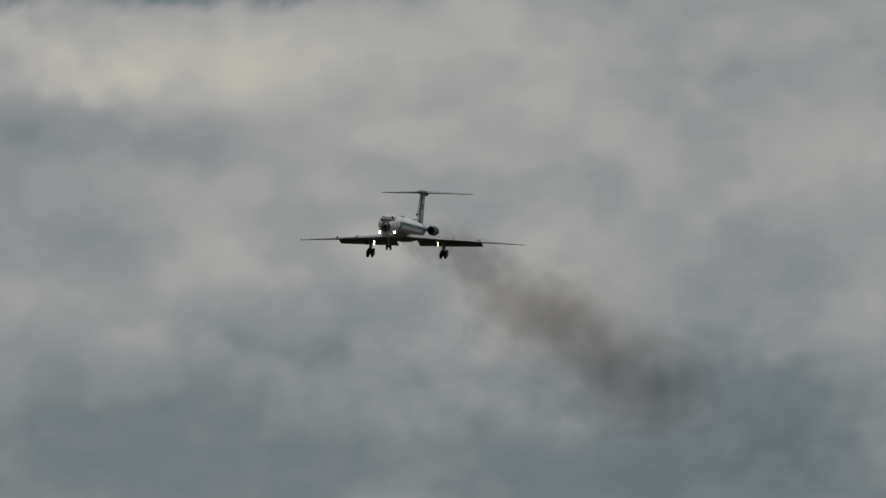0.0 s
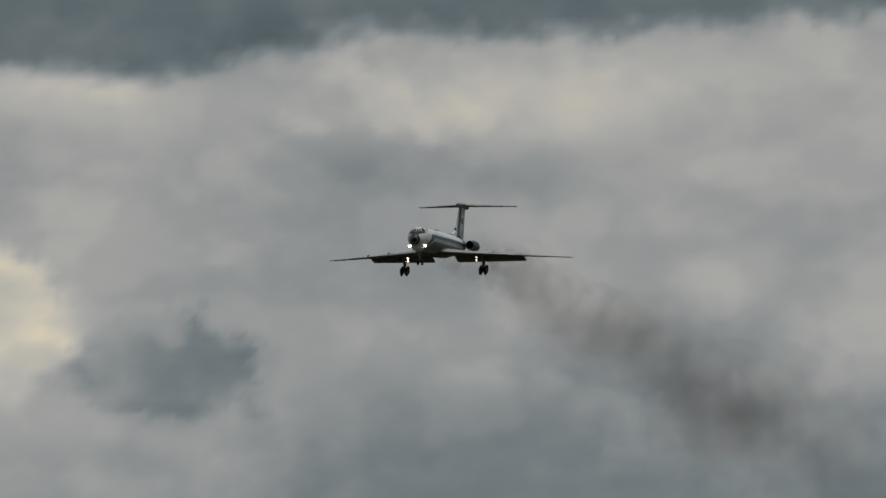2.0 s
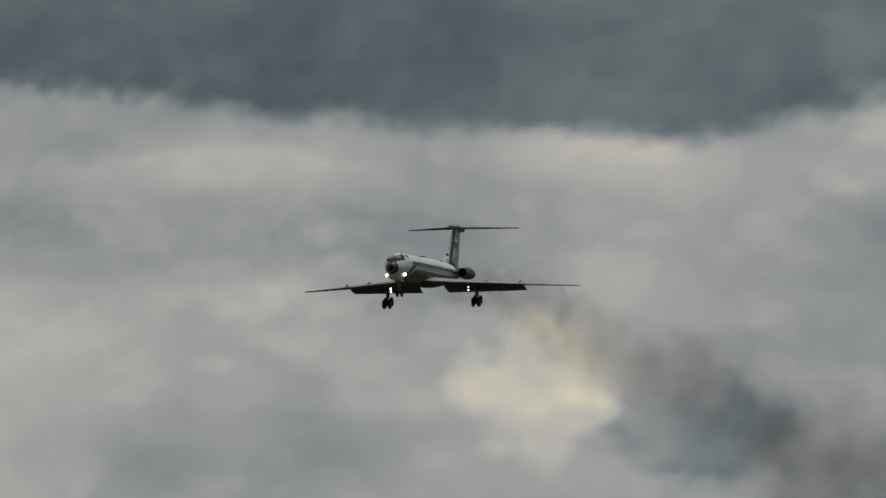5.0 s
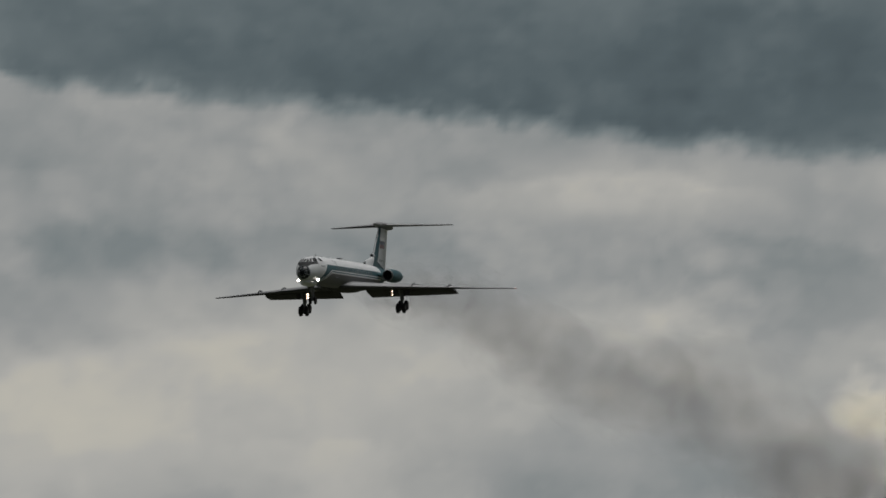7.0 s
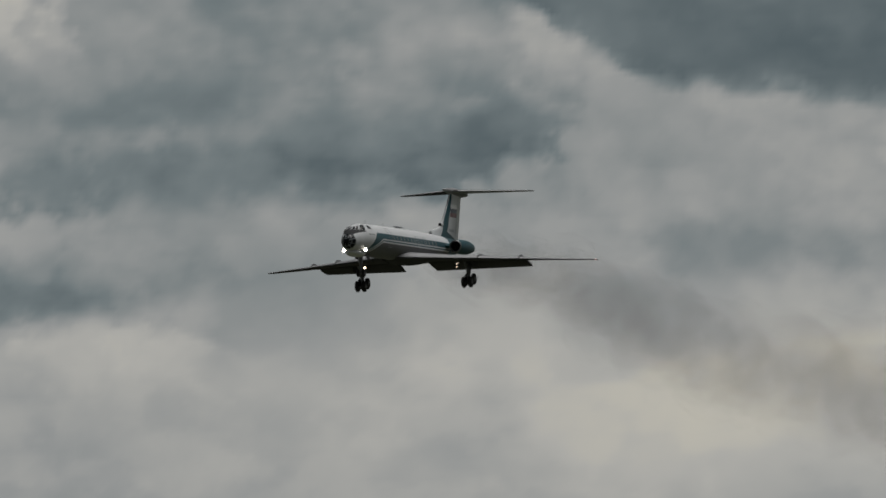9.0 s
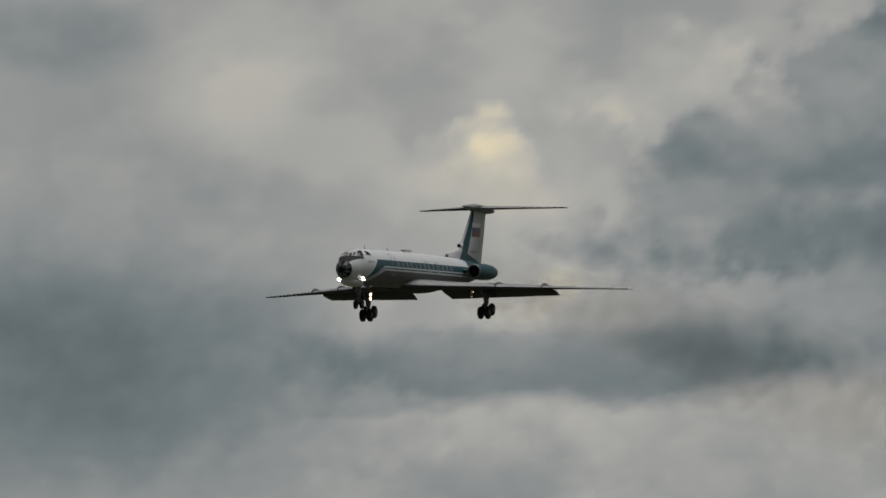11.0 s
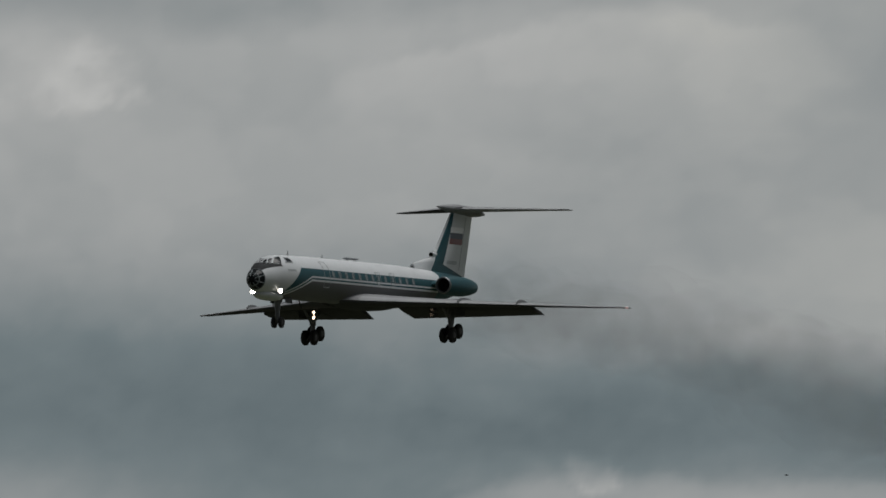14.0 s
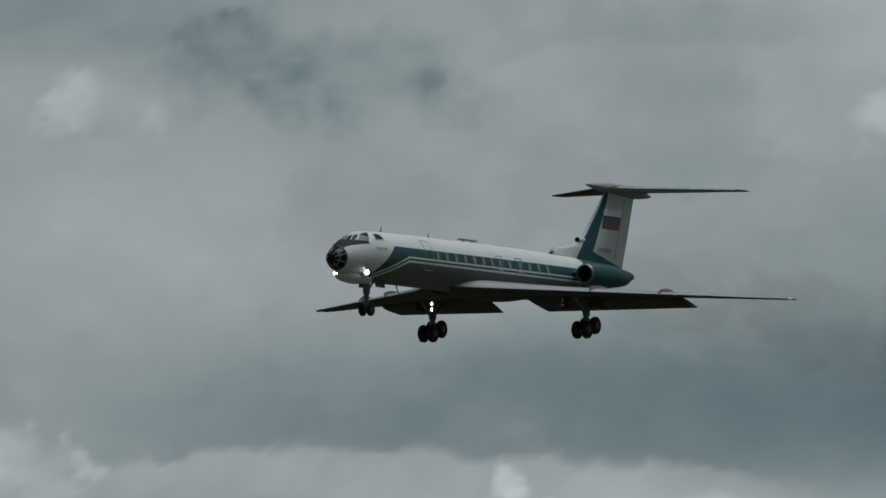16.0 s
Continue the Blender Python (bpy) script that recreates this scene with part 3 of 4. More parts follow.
    mr.inputs["To Min"].default_value, mr.inputs["To Max"].default_value = -0.014, 0.014
    k.new(no.outputs["Fac"], mr.inputs["Value"])
    ad = n.new("ShaderNodeMath")
    ad.operation = "ADD"
    k.new(at.outputs["Fac"], ad.inputs[0])
    k.new(mr.outputs[0], ad.inputs[1])
    lin = lambda c: tuple((v / 255 / 12.92 if v < 10 else ((v / 255 + 0.055) / 1.055) ** 2.4) for v in c) + (1,)

    def shades(light, bright, brightest):
        ra = n.new("ShaderNodeValToRGB")
        els = ra.color_ramp.elements
        els[0].position, els[0].color = 0.0, lin((64, 74, 79))
        els[1].position, els[1].color = 1.0, lin(brightest)
        for p, c in ((0.13, (84, 95, 99)), (0.28, (112, 121, 123)), (0.5, (147, 149, 148)), (0.68, light), (0.85, bright)):
            els.new(p).color = lin(c)
        k.new(ad.outputs[0], ra.inputs["Fac"])
        return ra.outputs["Color"]

    wm, mx = n.new("ShaderNodeAttribute"), n.new("ShaderNodeMix")
    wm.attribute_name = "warm"
    mx.data_type = "RGBA"
    k.new(wm.outputs["Fac"], mx.inputs["Factor"])
    k.new(shades((171, 170, 167), (189, 187, 183), (206, 203, 197)), mx.inputs["A"])
    k.new(shades((171, 170, 165), (194, 189, 174), (220, 208, 179)), mx.inputs["B"])
    em = n.new("ShaderNodeEmission")
    k.new(mx.outputs["Result"], em.inputs["Color"])
    k.new(em.outputs[0], n["Material Output"].inputs["Surface"])
    me.materials.append(m)
    for p in me.polygons:
        p.use_smooth = True
    tagged(new("backdrop", me), "grey broken overcast with bright gaps and dark cloud bases", "cloudy sky", kind="structure")


build_ground()
build_cloud_deck()

# ---- airliner: x forward from the nose, y to port, z up ----
plane = new("airliner")
tagged(plane, "white twin-engined airliner with teal stripe and lowered landing gear", "airplane")

HX = [-33.0, -32.6, -31.6, -30, -27, -24, -21, -17, -12, -8, -6, -4.6, -3.6, -2.9, -2.1, -1.5, -1.1, -0.72, -0.52, -0.42]
HT = [0.92, 1.02, 1.14, 1.27, 1.38, 1.46, 1.52, 1.54, 1.54, 1.53, 1.51, 1.49, 1.45, 1.36, 1.02, 0.76, 0.5, 0.26, 0.1, -0.12]
HB = [0.62, 0.5, 0.3, -0.05, -0.55, -0.95, -1.15, -1.18, -1.18, -1.18, -1.18, -1.18, -1.15, -1.1, -1.0, -0.88, -0.72, -0.53, -0.38, -0.2]
HW = [0.08, 0.2, 0.42, 0.75, 1.1, 1.3, 1.37, 1.38, 1.38, 1.38, 1.38, 1.36, 1.28, 1.18, 0.98, 0.8, 0.6, 0.42, 0.27, 0.05]


def hull(x):
    """Top, bottom and half width of the fuselage at x."""
    return spline(HX, HT, x), spline(HX, HB, x), spline(HX, HW, x)


def hull_point(x, a, out=0.0):
    """A point on the skin; a: degrees up from the port side."""
    top, low, w = hull(x)
    c, h = (top + low) / 2, (top - low) / 2
    return Vector((x, (w + out) * math.cos(radians(a)), c + (h + out) * math.sin(radians(a))))


def hull_at(x, z, side=1, out=0.0):
    top, low, w = hull(x)
    c, h = (top + low) / 2, (top - low) / 2
    s = max(-0.999, min(0.999, (z - c) / h))
    p = hull_point(x, math.degrees(math.asin(s)), out)
    p.y *= side
    return p


def skin_patch(bm, corners, side=1, out=0.012, n=4, thick=0.02):
    """A plate that lies on the fuselage skin over a quad of (x, z) corners."""
    grid, under = [], []
    for i in range(n + 1):
        u = i / n
        a = [corners[0][q] * (1 - u) + corners[1][q] * u for q in (0, 1)]
        b = [corners[3][q] * (1 - u) + corners[2][q] * u for q in (0, 1)]
        for grid_, o in ((grid, out), (under, out - thick)):
            grid_.append([bm.verts.new(hull_at(a[0] * (1 - j / n) + b[0] * j / n, a[1] * (1 - j / n) + b[1] * j / n, side, o)) for j in range(n + 1)])
    for i in range(n):
        for j in range(n):
            bm.faces.new((grid[i][j], grid[i + 1][j], grid[i + 1][j + 1], grid[i][j + 1]))
    for i in range(n):
        bm.faces.new((grid[i][0], grid[i + 1][0], under[i + 1][0], under[i][0]))
        bm.faces.new((grid[i][n], grid[i + 1][n], under[i + 1][n], under[i][n]))
        bm.faces.new((grid[0][i], grid[0][i + 1], under[0][i + 1], under[0][i]))
        bm.faces.new((grid[n][i], grid[n][i + 1], under[n][i + 1], under[n][i]))


def build_fuselage():
    bm = bmesh.new()
    xs = [-33.0 + 31.9 * i / 96 for i in range(97)]
    rings(bm, [[hull_point(x, 360 * k / 48) for k in range(48)] for x in xs])
    fus = part("fuselage", bm, hull_livery, plane, "white fuselage with teal cheat line and grey belly")
    # glazed nose
    bm = bmesh.new()
    xs = [-1.1, -1.05, -1.0, -0.87, -0.72, -0.62, -0.52, -0.46, -0.425]
    rings(bm, [[hull_point(x, 360 * k / 32) for k in range(32)] for x in xs])
    nose = part("nose_glazing", bm, window_dark, plane, "dark glazed navigator's nose")
    bars = bmesh.new()
    for a in range(0, 360, 45):
        tube(bars, [hull_point(x, a + 22, 0.012) for x in (-1.1, -0.9, -0.72, -0.58, -0.49)], 0.024, 6)
    part("glazing_bars", bars, window_rim, nose, "pale metal glazing bars")
    ring = bmesh.new()
    for x in (-1.1, -0.68):
        tube(ring, [hull_point(x, 360 * k / 32, 0.012) for k in range(33)], 0.03, 6, caps=False)
    part("glazing_ring", ring, window_rim, nose, "pale metal nose ring")
    # chin radome
    bm = bmesh.new()
    loops = []
    for i in range(13):
        u = i / 12
        r = math.sqrt(max(1 - (2 * u - 1) ** 2, 0.004))
        loops.append([(-1.35 - 3.0 * u, 0.72 * r * math.cos(2 * math.pi * k / 24), -1.0 - 0.1 * u + 0.3 * r * math.sin(2 * math.pi * k / 24)) for k in range(24)])
    rings(bm, loops)
    part("chin_radome", bm, white_paint, plane, "pale chin radome under the nose")
    # flight deck: dark panel and panes
    def round_patch(bm, q, side, out, n=5, thick=0.02):
        """A plate on the skin over corners of (x, degrees up from the port side)."""
        rows_ = []
        for o in (out, out - thick):
            g = []
            for i in range(n + 1):
                u = i / n
                for j in range(n + 1):
                    v = j / n
                    x = (q[0][0] * (1 - u) + q[1][0] * u) * (1 - v) + (q[3][0] * (1 - u) + q[2][0] * u) * v
                    a = (q[0][1] * (1 - u) + q[1][1] * u) * (1 - v) + (q[3][1] * (1 - u) + q[2][1] * u) * v
                    p = hull_point(x, a, o)
                    p.y *= side
                    g.append(bm.verts.new(p))
            rows_.append(g)
        at_ = lambda k, i, j: rows_[k][i * (n + 1) + j]
        for k in (0, 1):
            for i in range(n):
                for j in range(n):
                    bm.faces.new((at_(k, i, j), at_(k, i + 1, j), at_(k, i + 1, j + 1), at_(k, i, j + 1)))
        for i in range(n):
            for j in (0, n):
                bm.faces.new((at_(0, i, j), at_(0, i + 1, j), at_(1, i + 1, j), at_(1, i, j)))
                bm.faces.new((at_(0, j, i), at_(0, j, i + 1), at_(1, j, i + 1), at_(1, j, i)))

    for s in (1, -1):
        bm = bmesh.new()
        round_patch(bm, [(-1.12, 56), (-1.86, 43), (-1.8, 90), (-1.12, 90)], s, 0.012, 8)
        part("antiglare_panel", bm, antiglare, plane, "black panel under the windscreen")
        bm = bmesh.new()
        round_patch(bm, [(-1.86, 43), (-2.78, 30), (-2.74, 35), (-1.84, 73)], s, 0.012, 6)
        part("antiglare_panel", bm, antiglare, plane, "black strip under the side windows")
        for q in ([(-1.8, 87), (-2.32, 89), (-2.4, 82), (-1.9, 71)], [(-1.92, 68), (-2.44, 79), (-2.6, 70), (-2.08, 58)],
                  [(-2.18, 54), (-2.74, 69), (-3.3, 66), (-2.74, 36)], [(-3.4, 40), (-3.62, 60), (-4.08, 58), (-4.16, 39)]):
            bm = bmesh.new()
            round_patch(bm, q, s, 0.02, 4)
            w = part("cockpit_window", bm, window_dark, plane, "dark cockpit pane")
            bm = bmesh.new()
            loop = []
            for i in range(4):
                for u in (0, 0.33, 0.67):
                    x, an = (q[i][k] * (1 - u) + q[(i + 1) % 4][k] * u for k in (0, 1))
                    p = hull_point(x, an, 0.028)
                    p.y *= s
                    loop.append(p)
            tube(bm, [*loop, loop[0]], 0.017, 6, caps=False)
            part("window_frame", bm, white_paint, w, "white window frame")
    # cabin windows and doors
    for s in (1, -1):
        for i, x in enumerate([-9.38, -10.35, -11.32, -12.29, -13.26, -14.23, -15.15, -17.05, -19.2, -20.2, -21.2]):
            bm = bmesh.new()
            loop = [hull_at(x + 0.16 * math.copysign(abs(math.cos(2 * math.pi * k / 16)) ** 0.6, math.cos(2 * math.pi * k / 16)),
                            0.47 + 0.2 * math.copysign(abs(math.sin(2 * math.pi * k / 16)) ** 0.6, math.sin(2 * math.pi * k / 16)), s, 0.008) for k in range(16)]
            inner = [p + Vector((0, 0.01 * s, 0)) for p in loop]
            rings(bm, [loop, inner])
            w = part("cabin_window", bm, skylit_glass, plane, "small cabin window, sky reflection in its grey")
            bm = bmesh.new()
            tube(bm, [*inner, inner[0]], 0.014, 6, caps=False)
            part("window_frame", bm, window_rim, w, "pale window surround")
        for x, wide, low, high in ((-8.5, 0.4, -0.35, 1.2), (-16.05, 0.3, 0.1, 0.86), (-18.15, 0.3, 0.1, 0.86)):
            bm = bmesh.new()
            q = [(x - wide, low), (x + wide, low), (x + wide, high), (x - wide, high)]
            edge = [hull_at(q[i][0] * (1 - u) + q[(i + 1) % 4][0] * u, q[i][1] * (1 - u) + q[(i + 1) % 4][1] * u, s, 0.008) for i in range(4) for u in (0, 0.2, 0.4, 0.6, 0.8)]
            tube(bm, [*edge, edge[0]], 0.018, 5, caps=False)
            dr = part("door_outline", bm, mark_grey, plane, "pale door outline")
            if wide < 0.35:
                bm = bmesh.new()
                skin_patch(bm, [(x - 0.14, 0.32), (x + 0.14, 0.32), (x + 0.14, 0.62), (x - 0.14, 0.62)], s, 0.016, 3)
                part("exit_window", bm, skylit_glass, dr, "overwing exit window, sky reflection in its grey")
        # name on the nose and fine lettering, as plain bars
        bm = bmesh.new()
        for i in range(6):
            x = -3.2 - 0.17 * i
            skin_patch(bm, [(x, 0.45), (x - 0.12, 0.45), (x - 0.12, 0.57), (x, 0.57)], s, 0.01, 2)
        part("nose_marking", bm, mark_grey, plane, "small grey lettering bars")
    # aerials and roof fairing
    for x, h, nm in ((-5.6, 0.3, "whip_aerial"), (-10.6, 0.22, "blade_aerial")):
        bm = bmesh.new()
        top = hull(x)[0]
        slab(bm, [(x + 0.04, 0.01, top - 0.05), (x - 0.06, 0.01, top - 0.05), (x - 0.1, 0.01, top + h), (x - 0.06, 0.01, top + h)], (0, -1, 0), 0.02)
        part(nm, bm, antiglare, plane, "short dark aerial")
    bm = bmesh.new()
    low = hull(-7.4)[1]
    tube(bm, [(-7.3, 0, low + 0.05), (-7.45, 0, low - 0.25), (-7.7, 0, low - 0.5)], [0.035, 0.03, 0.022], 8)
    part("belly_aerial", bm, antiglare, plane, "short bent aerial under the belly")
    bm = bmesh.new()
    loops = []
    for i in range(11):
        u = i / 10
        r = (1 - (2 * u - 1) ** 16) * 0.9 + 0.1
        loops.append([(-13.9 - 1.98 * u, 0.2 * r * math.cos(2 * math.pi * k / 14), 1.68 + 0.06 * r * math.sin(2 * math.pi * k / 14)) for k in range(14)])
    rings(bm, loops)
    part("roof_fairing", bm, seam_grey, plane, "grey aerial fairing on the roof")
    for dx in (-14.35, -15.35):
        bm = bmesh.new()
        tube(bm, [(dx, 0, 1.42), (dx, 0, 1.66)], 0.05, 8)
        part("fairing_stay", bm, seam_grey, plane)


def wing_section(y):
    """Leading edge x, chord, z and thickness of the wing at the spanwise place y."""
    u = (y - 1.0) / 13.48
    le = -12.75 - 0.823 * (y - 1.0) + (0.55 * max(0, 1 - (y - 1.0) / 2.2) if y < 3.2 else 0)
    te = -19.15 - 0.443 * (y - 1.0) if y > 4.7 else -20.79 + 0.15 * (4.7 - y)
    return le, le - te, -0.98 - 0.27 * u, 0.105 - 0.03 * u


def build_wings():
    for s in (1, -1):
        bm = bmesh.new()
        ys = [0.6, 1.4, 2.0, 3.0, 4.7, 6.5, 9.1, 11.5, 13.6, 14.2, 14.42, 14.48]
        loops = []
        for y in ys:
            le, ch, z, th = wing_section(y)
            sec = airfoil(ch, th)
            shrink = 1.0 if y < 14.3 else (0.86 if y < 14.45 else 0.55)
            loops.append([(le - ch * (1 - shrink) * 0.6 + px * shrink, s * y, z + pz * shrink) for px, pz in sec])
        rings(bm, loops)
        bm.normal_update()
        bmesh.ops.recalc_face_normals(bm, faces=bm.faces)
        # faces not turned well upward take the shade-darkened grey
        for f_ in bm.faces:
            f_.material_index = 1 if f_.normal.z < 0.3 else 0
        w = part("wing", bm, [wing_paint, underside_shade], plane, "swept grey wing, underside darkened for shade")
        # upper leading edge strip; sky sheen of bare metal painted as paler matte grey
        bm = bmesh.new()
        loops = []
        for y in (1.5, 3, 5, 7, 9, 11, 13, 14.1):
            le, ch, z, th = wing_section(y)
            sec = airfoil(ch, th)
            near = sec[:3]
            loops.append([(le + px + 0.012, s * y, z + pz * 1.02) for px, pz in near])
        rings(bm, loops, closed=False, caps=False)
        part("leading_edge", bm, edge_grey, w, "leading edge, sky sheen in its pale grey")
        # lowered flaps, in two spans, with the gear bay between
        for y0, y1 in ((1.38, 4.17), (4.19, 9.1)):
            bm = bmesh.new()
            loops = []
            for i in range(7):
                y = y0 + (y1 - y0) * i / 6
                le, ch, z, th = wing_section(y)
                v = (y - 1.38) / 7.72
                tail_x, tail_z = -21.3 - 2.4 * v, -1.79 + 0.18 * v
                head_x, head_z = le - ch + 1.55 - 0.5 * v, z - 0.1
                c = math.hypot(head_x - tail_x, head_z - tail_z)
                ang = math.asin((head_z - tail_z) / c)
                sec = airfoil(c, 0.11, 9)
                loops.append([(head_x + px * math.cos(ang), s * y, head_z + px * math.sin(ang) + pz) for px, pz in sec])
            rings(bm, loops)
            # flaps all in the near-black grey that stands for shade
            part("flap", bm, underside_shade, w, "lowered flap in grey darkened for shade")
        # flow fences
        for y in (6.25, 9.13):
            bm = bmesh.new()
            le, ch, z, th = wing_section(y)
            prof = []
            for i in range(9):
                u = i / 8
                prof.append((le - ch * (0.0 + 0.6 * u) + 0.12, 0.045 * ch + 0.24 * math.sin(math.pi * min(1, u * 1.02)) ** 0.6 - 0.03 * ch * u))
            rim = [(x, s * (y + 0.02), z + h) for x, h in prof] + [(x, s * (y + 0.02), z) for x, h in reversed(prof)]
            slab(bm, rim, (0, -s, 0), 0.04)
            part("wing_fence", bm, wing_paint, w, "low grey flow fence")
        # gear fairing behind the wing
        bm = bmesh.new()
        loops = []
        for i in range(15):
            u = i / 14
            r = 0.02 + 0.98 * math.sin(math.pi * u) ** 0.55
            loops.append([(-17.6 - 5.0 * u, s * (4.7 + 0.5 * r * math.cos(2 * math.pi * k / 20)), -1.12 + 0.2 * u + 0.34 * r * math.sin(2 * math.pi * k / 20)) for k in range(20)])
        rings(bm, loops)
        # fairing coloured near-black for the shade beneath the wing
        part("gear_fairing", bm, underside_shade, w, "gear fairing on the trailing edge, darkened for shade")
        # flap track fairing
        bm = bmesh.new()
        loops = []
        for i in range(11):
            u = i / 10
            r = 0.03 + 0.97 * math.sin(math.pi * u) ** 0.6
            loops.append([(-21.4 - 2.6 * u, s * (8.2 + 0.14 * r * math.cos(2 * math.pi * k / 14)), -1.02 + 0.17 * r * math.sin(2 * math.pi * k / 14)) for k in range(14)])
        rings(bm, loops)
        part("flap_fairing", bm, wing_paint, w, "small grey flap fairing")
        # tip lamp
        bm = bmesh.new()
        lathe(bm, [(-0.22, 0.01), (-0.15, 0.05), (0.0, 0.065), (0.14, 0.045), (0.2, 0.01)], (-24.1, s * 14.46, -1.24), "x", 10, True)
        part("tip_lamp", bm, tip_red if s > 0 else wing_paint, w, "red navigation lamp at the wing tip" if s > 0 else "small lamp housing at the wing tip")
    # belly fairing
    bm = bmesh.new()
    loops = []
    for i in range(25):
        u = i / 24
        r = 0.03 + 0.97 * math.sin(math.pi * u) ** 0.5
        loops.append([(-12.0 - 9.0 * u, 1.5 * r * math.cos(2 * math.pi * k / 28), -0.95 + 0.52 * r * math.sin(2 * math.pi * k / 28)) for k in range(28)])
    rings(bm, loops)
    # root fairing likewise in the grey darkened for shade
    part("belly_fairing", bm, underside_shade, plane, "wing root fairing, darkened for shade")


def build_tail():
    # fin with dorsal fillet
    bm = bmesh.new()
    loops = []
    for z, le, te in ((0.7, -23.6, -31.65), (1.35, -23.95, -31.85), (1.8, -24.1, -31.97), (2.0, -25.3, -32.05), (2.22, -26.6, -32.13),
                      (2.55, -27.25, -32.24), (3.2, -27.92, -32.44), (4.0, -28.7, -32.68), (4.7, -29.38, -32.9), (5.2, -29.85, -33.05)):
        ch = le - te
        th = 0.42 / ch if z < 5 else 0.36 / ch
        sec = airfoil(ch, th * 1.0, 15)
        mean = [(px, pz - 0.012 * ch * 4 * (-px / ch) * (1 + px / ch)) for px, pz in sec]
        loops.append([(le + px, pz, z) for px, pz in mean])
    rings(bm, loops)
    fin = part("fin", bm, tail_livery, plane, "white fin with teal leading edge")
    # small ram air scoop at the foot of the fin
    bm = bmesh.new()
    lathe(bm, [(0.0, 0.15), (-0.06, 0.17), (-0.6, 0.16), (-1.2, 0.02)], (-26.8, 0, 2.42), "x", 14)
    part("air_scoop", bm, white_paint, fin, "air scoop at the foot of the fin")
    # black disc over the opening, painted in place of its inner shade
    bm = bmesh.new()
    lathe(bm, [(0.0, 0.14), (0.02, 0.005)], (-26.8, 0, 2.42), "x", 14)
    part("scoop_mouth", bm, dark_duct, fin, "black disc for the shade in the scoop mouth")
    # air intake at the front of the dorsal fillet
    bm = bmesh.new()
    sec = [(0.0, -0.17), (0.12, -0.16), (0.24, -0.1), (0.27, 0.0), (0.24, 0.1), (0.12, 0.16), (0.0, 0.17)]
    rings(bm, [[(x, y * k, z0 + 1.0 * h * k) for h, y in sec] for x, z0, k in ((-24.0, 1.46, 1.0), (-24.1, 1.46, 1.12), (-25.2, 1.5, 1.1), (-26.2, 1.6, 0.7))])
    part("dorsal_intake", bm, white_paint, fin, "small white intake on the dorsal fillet")
    # flat black plate on the solid fairing stands for a shaded opening
    bm = bmesh.new()
    slab(bm, [(-23.98, y * 0.5, 1.5 + h * 0.4) for h, y in sec], (1, 0, 0), 0.015)
    part("intake_mouth", bm, dark_duct, fin, "black plate for the shade in the intake mouth")
    # tricolour and registration bars
    def fin_y(x, z):
        le, te = -27.25 - 0.96 * (z - 2.55), -32.24 - 0.31 * (z - 2.55)
        ch = le - te
        u = max(0.02, min(1, (le - x) / ch))
        return 0.42 * 5 * (0.2969 * math.sqrt(u) - 0.126 * u - 0.3516 * u**2 + 0.2843 * u**3 - 0.1015 * u**4)

    def fin_patch(bm, x0, x1, z0, z1, lean, s):
        n = 4
        top, low = [], []
        for i in range(n + 1):
            for lst, z in ((top, z1), (low, z0)):
                x = x0 + (x1 - x0) * i / n - lean * (z - z0)
                lst.append(Vector((x, s * (fin_y(x, z) + 0.012), z)))
        rings(bm, [low, top], closed=False, caps=False)
        rings(bm, [[p - Vector((0, 0.01 * s, 0)) for p in low], [p - Vector((0, 0.01 * s, 0)) for p in top]], closed=False, caps=False)

    for s in (1, -1):
        for z0, mat, nm in ((3.88, flag_white, "white"), (3.52, flag_blue, "blue"), (3.16, flag_red, "red")):
            bm = bmesh.new()
            fin_patch(bm, -29.1 - 0.3 * (z0 - 3.16), -31.15 - 0.3 * (z0 - 3.16), z0, z0 + 0.36, 0.3, s)
            part("flag_stripe", bm, mat, fin, nm + " flag stripe")
        bm = bmesh.new()
        for i in range(6):
            x = -28.75 - 0.27 * i
            fin_patch(bm, x, x - 0.2, 1.9, 2.12, 0.25, s)
        part("registration_bar", bm, mark_grey, fin, "grey marking bars")
        # rudder seam
        bm = bmesh.new()
        tube(bm, [(-30.75 - 0.31 * (z - 1.6), s * (fin_y(-30.75 - 0.31 * (z - 1.6), z) + 0.004), z) for z in (1.6, 2.5, 3.4, 4.3, 4.9)], 0.012, 5)
        part("rudder_seam", bm, seam_grey, fin)
    # tailplane
    for s in (1, -1):
        bm = bmesh.new()
        loops = []
        for y in (0.0, 0.6, 1.5, 3.0, 4.5, 5.6, 5.82, 5.88):
            u = y / 5.88
            le, te = -29.2 - 5.1 * u, -33.9 - 1.7 * u
            ch = le - te
            k_ = 1.0 if y < 5.7 else (0.85 if y < 5.85 else 0.5)
            sec = airfoil(ch, 0.062, 11)
            loops.append([(le - ch * (1 - k_) * 0.6 + px * k_, s * y, 5.36 + 0.05 * u + 0.03 * (px + ch / 2) * 0 + pz * k_) for px, pz in sec])
        rings(bm, loops)
        bm.normal_update()
        # tailplane split by face normal too, shade painted as near-black
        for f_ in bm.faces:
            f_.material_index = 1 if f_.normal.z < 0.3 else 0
        tp = part("tailplane", bm, [wing_paint, underside_shade], plane, "grey swept tailplane, underside darkened for shade")
        # tailplane edge strip, its sheen painted in the same pale grey
        bm = bmesh.new()
        loops = []
        for u in (0.12, 0.4, 0.7, 0.95):
            le, te = -29.2 - 5.1 * u, -33.9 - 1.7 * u
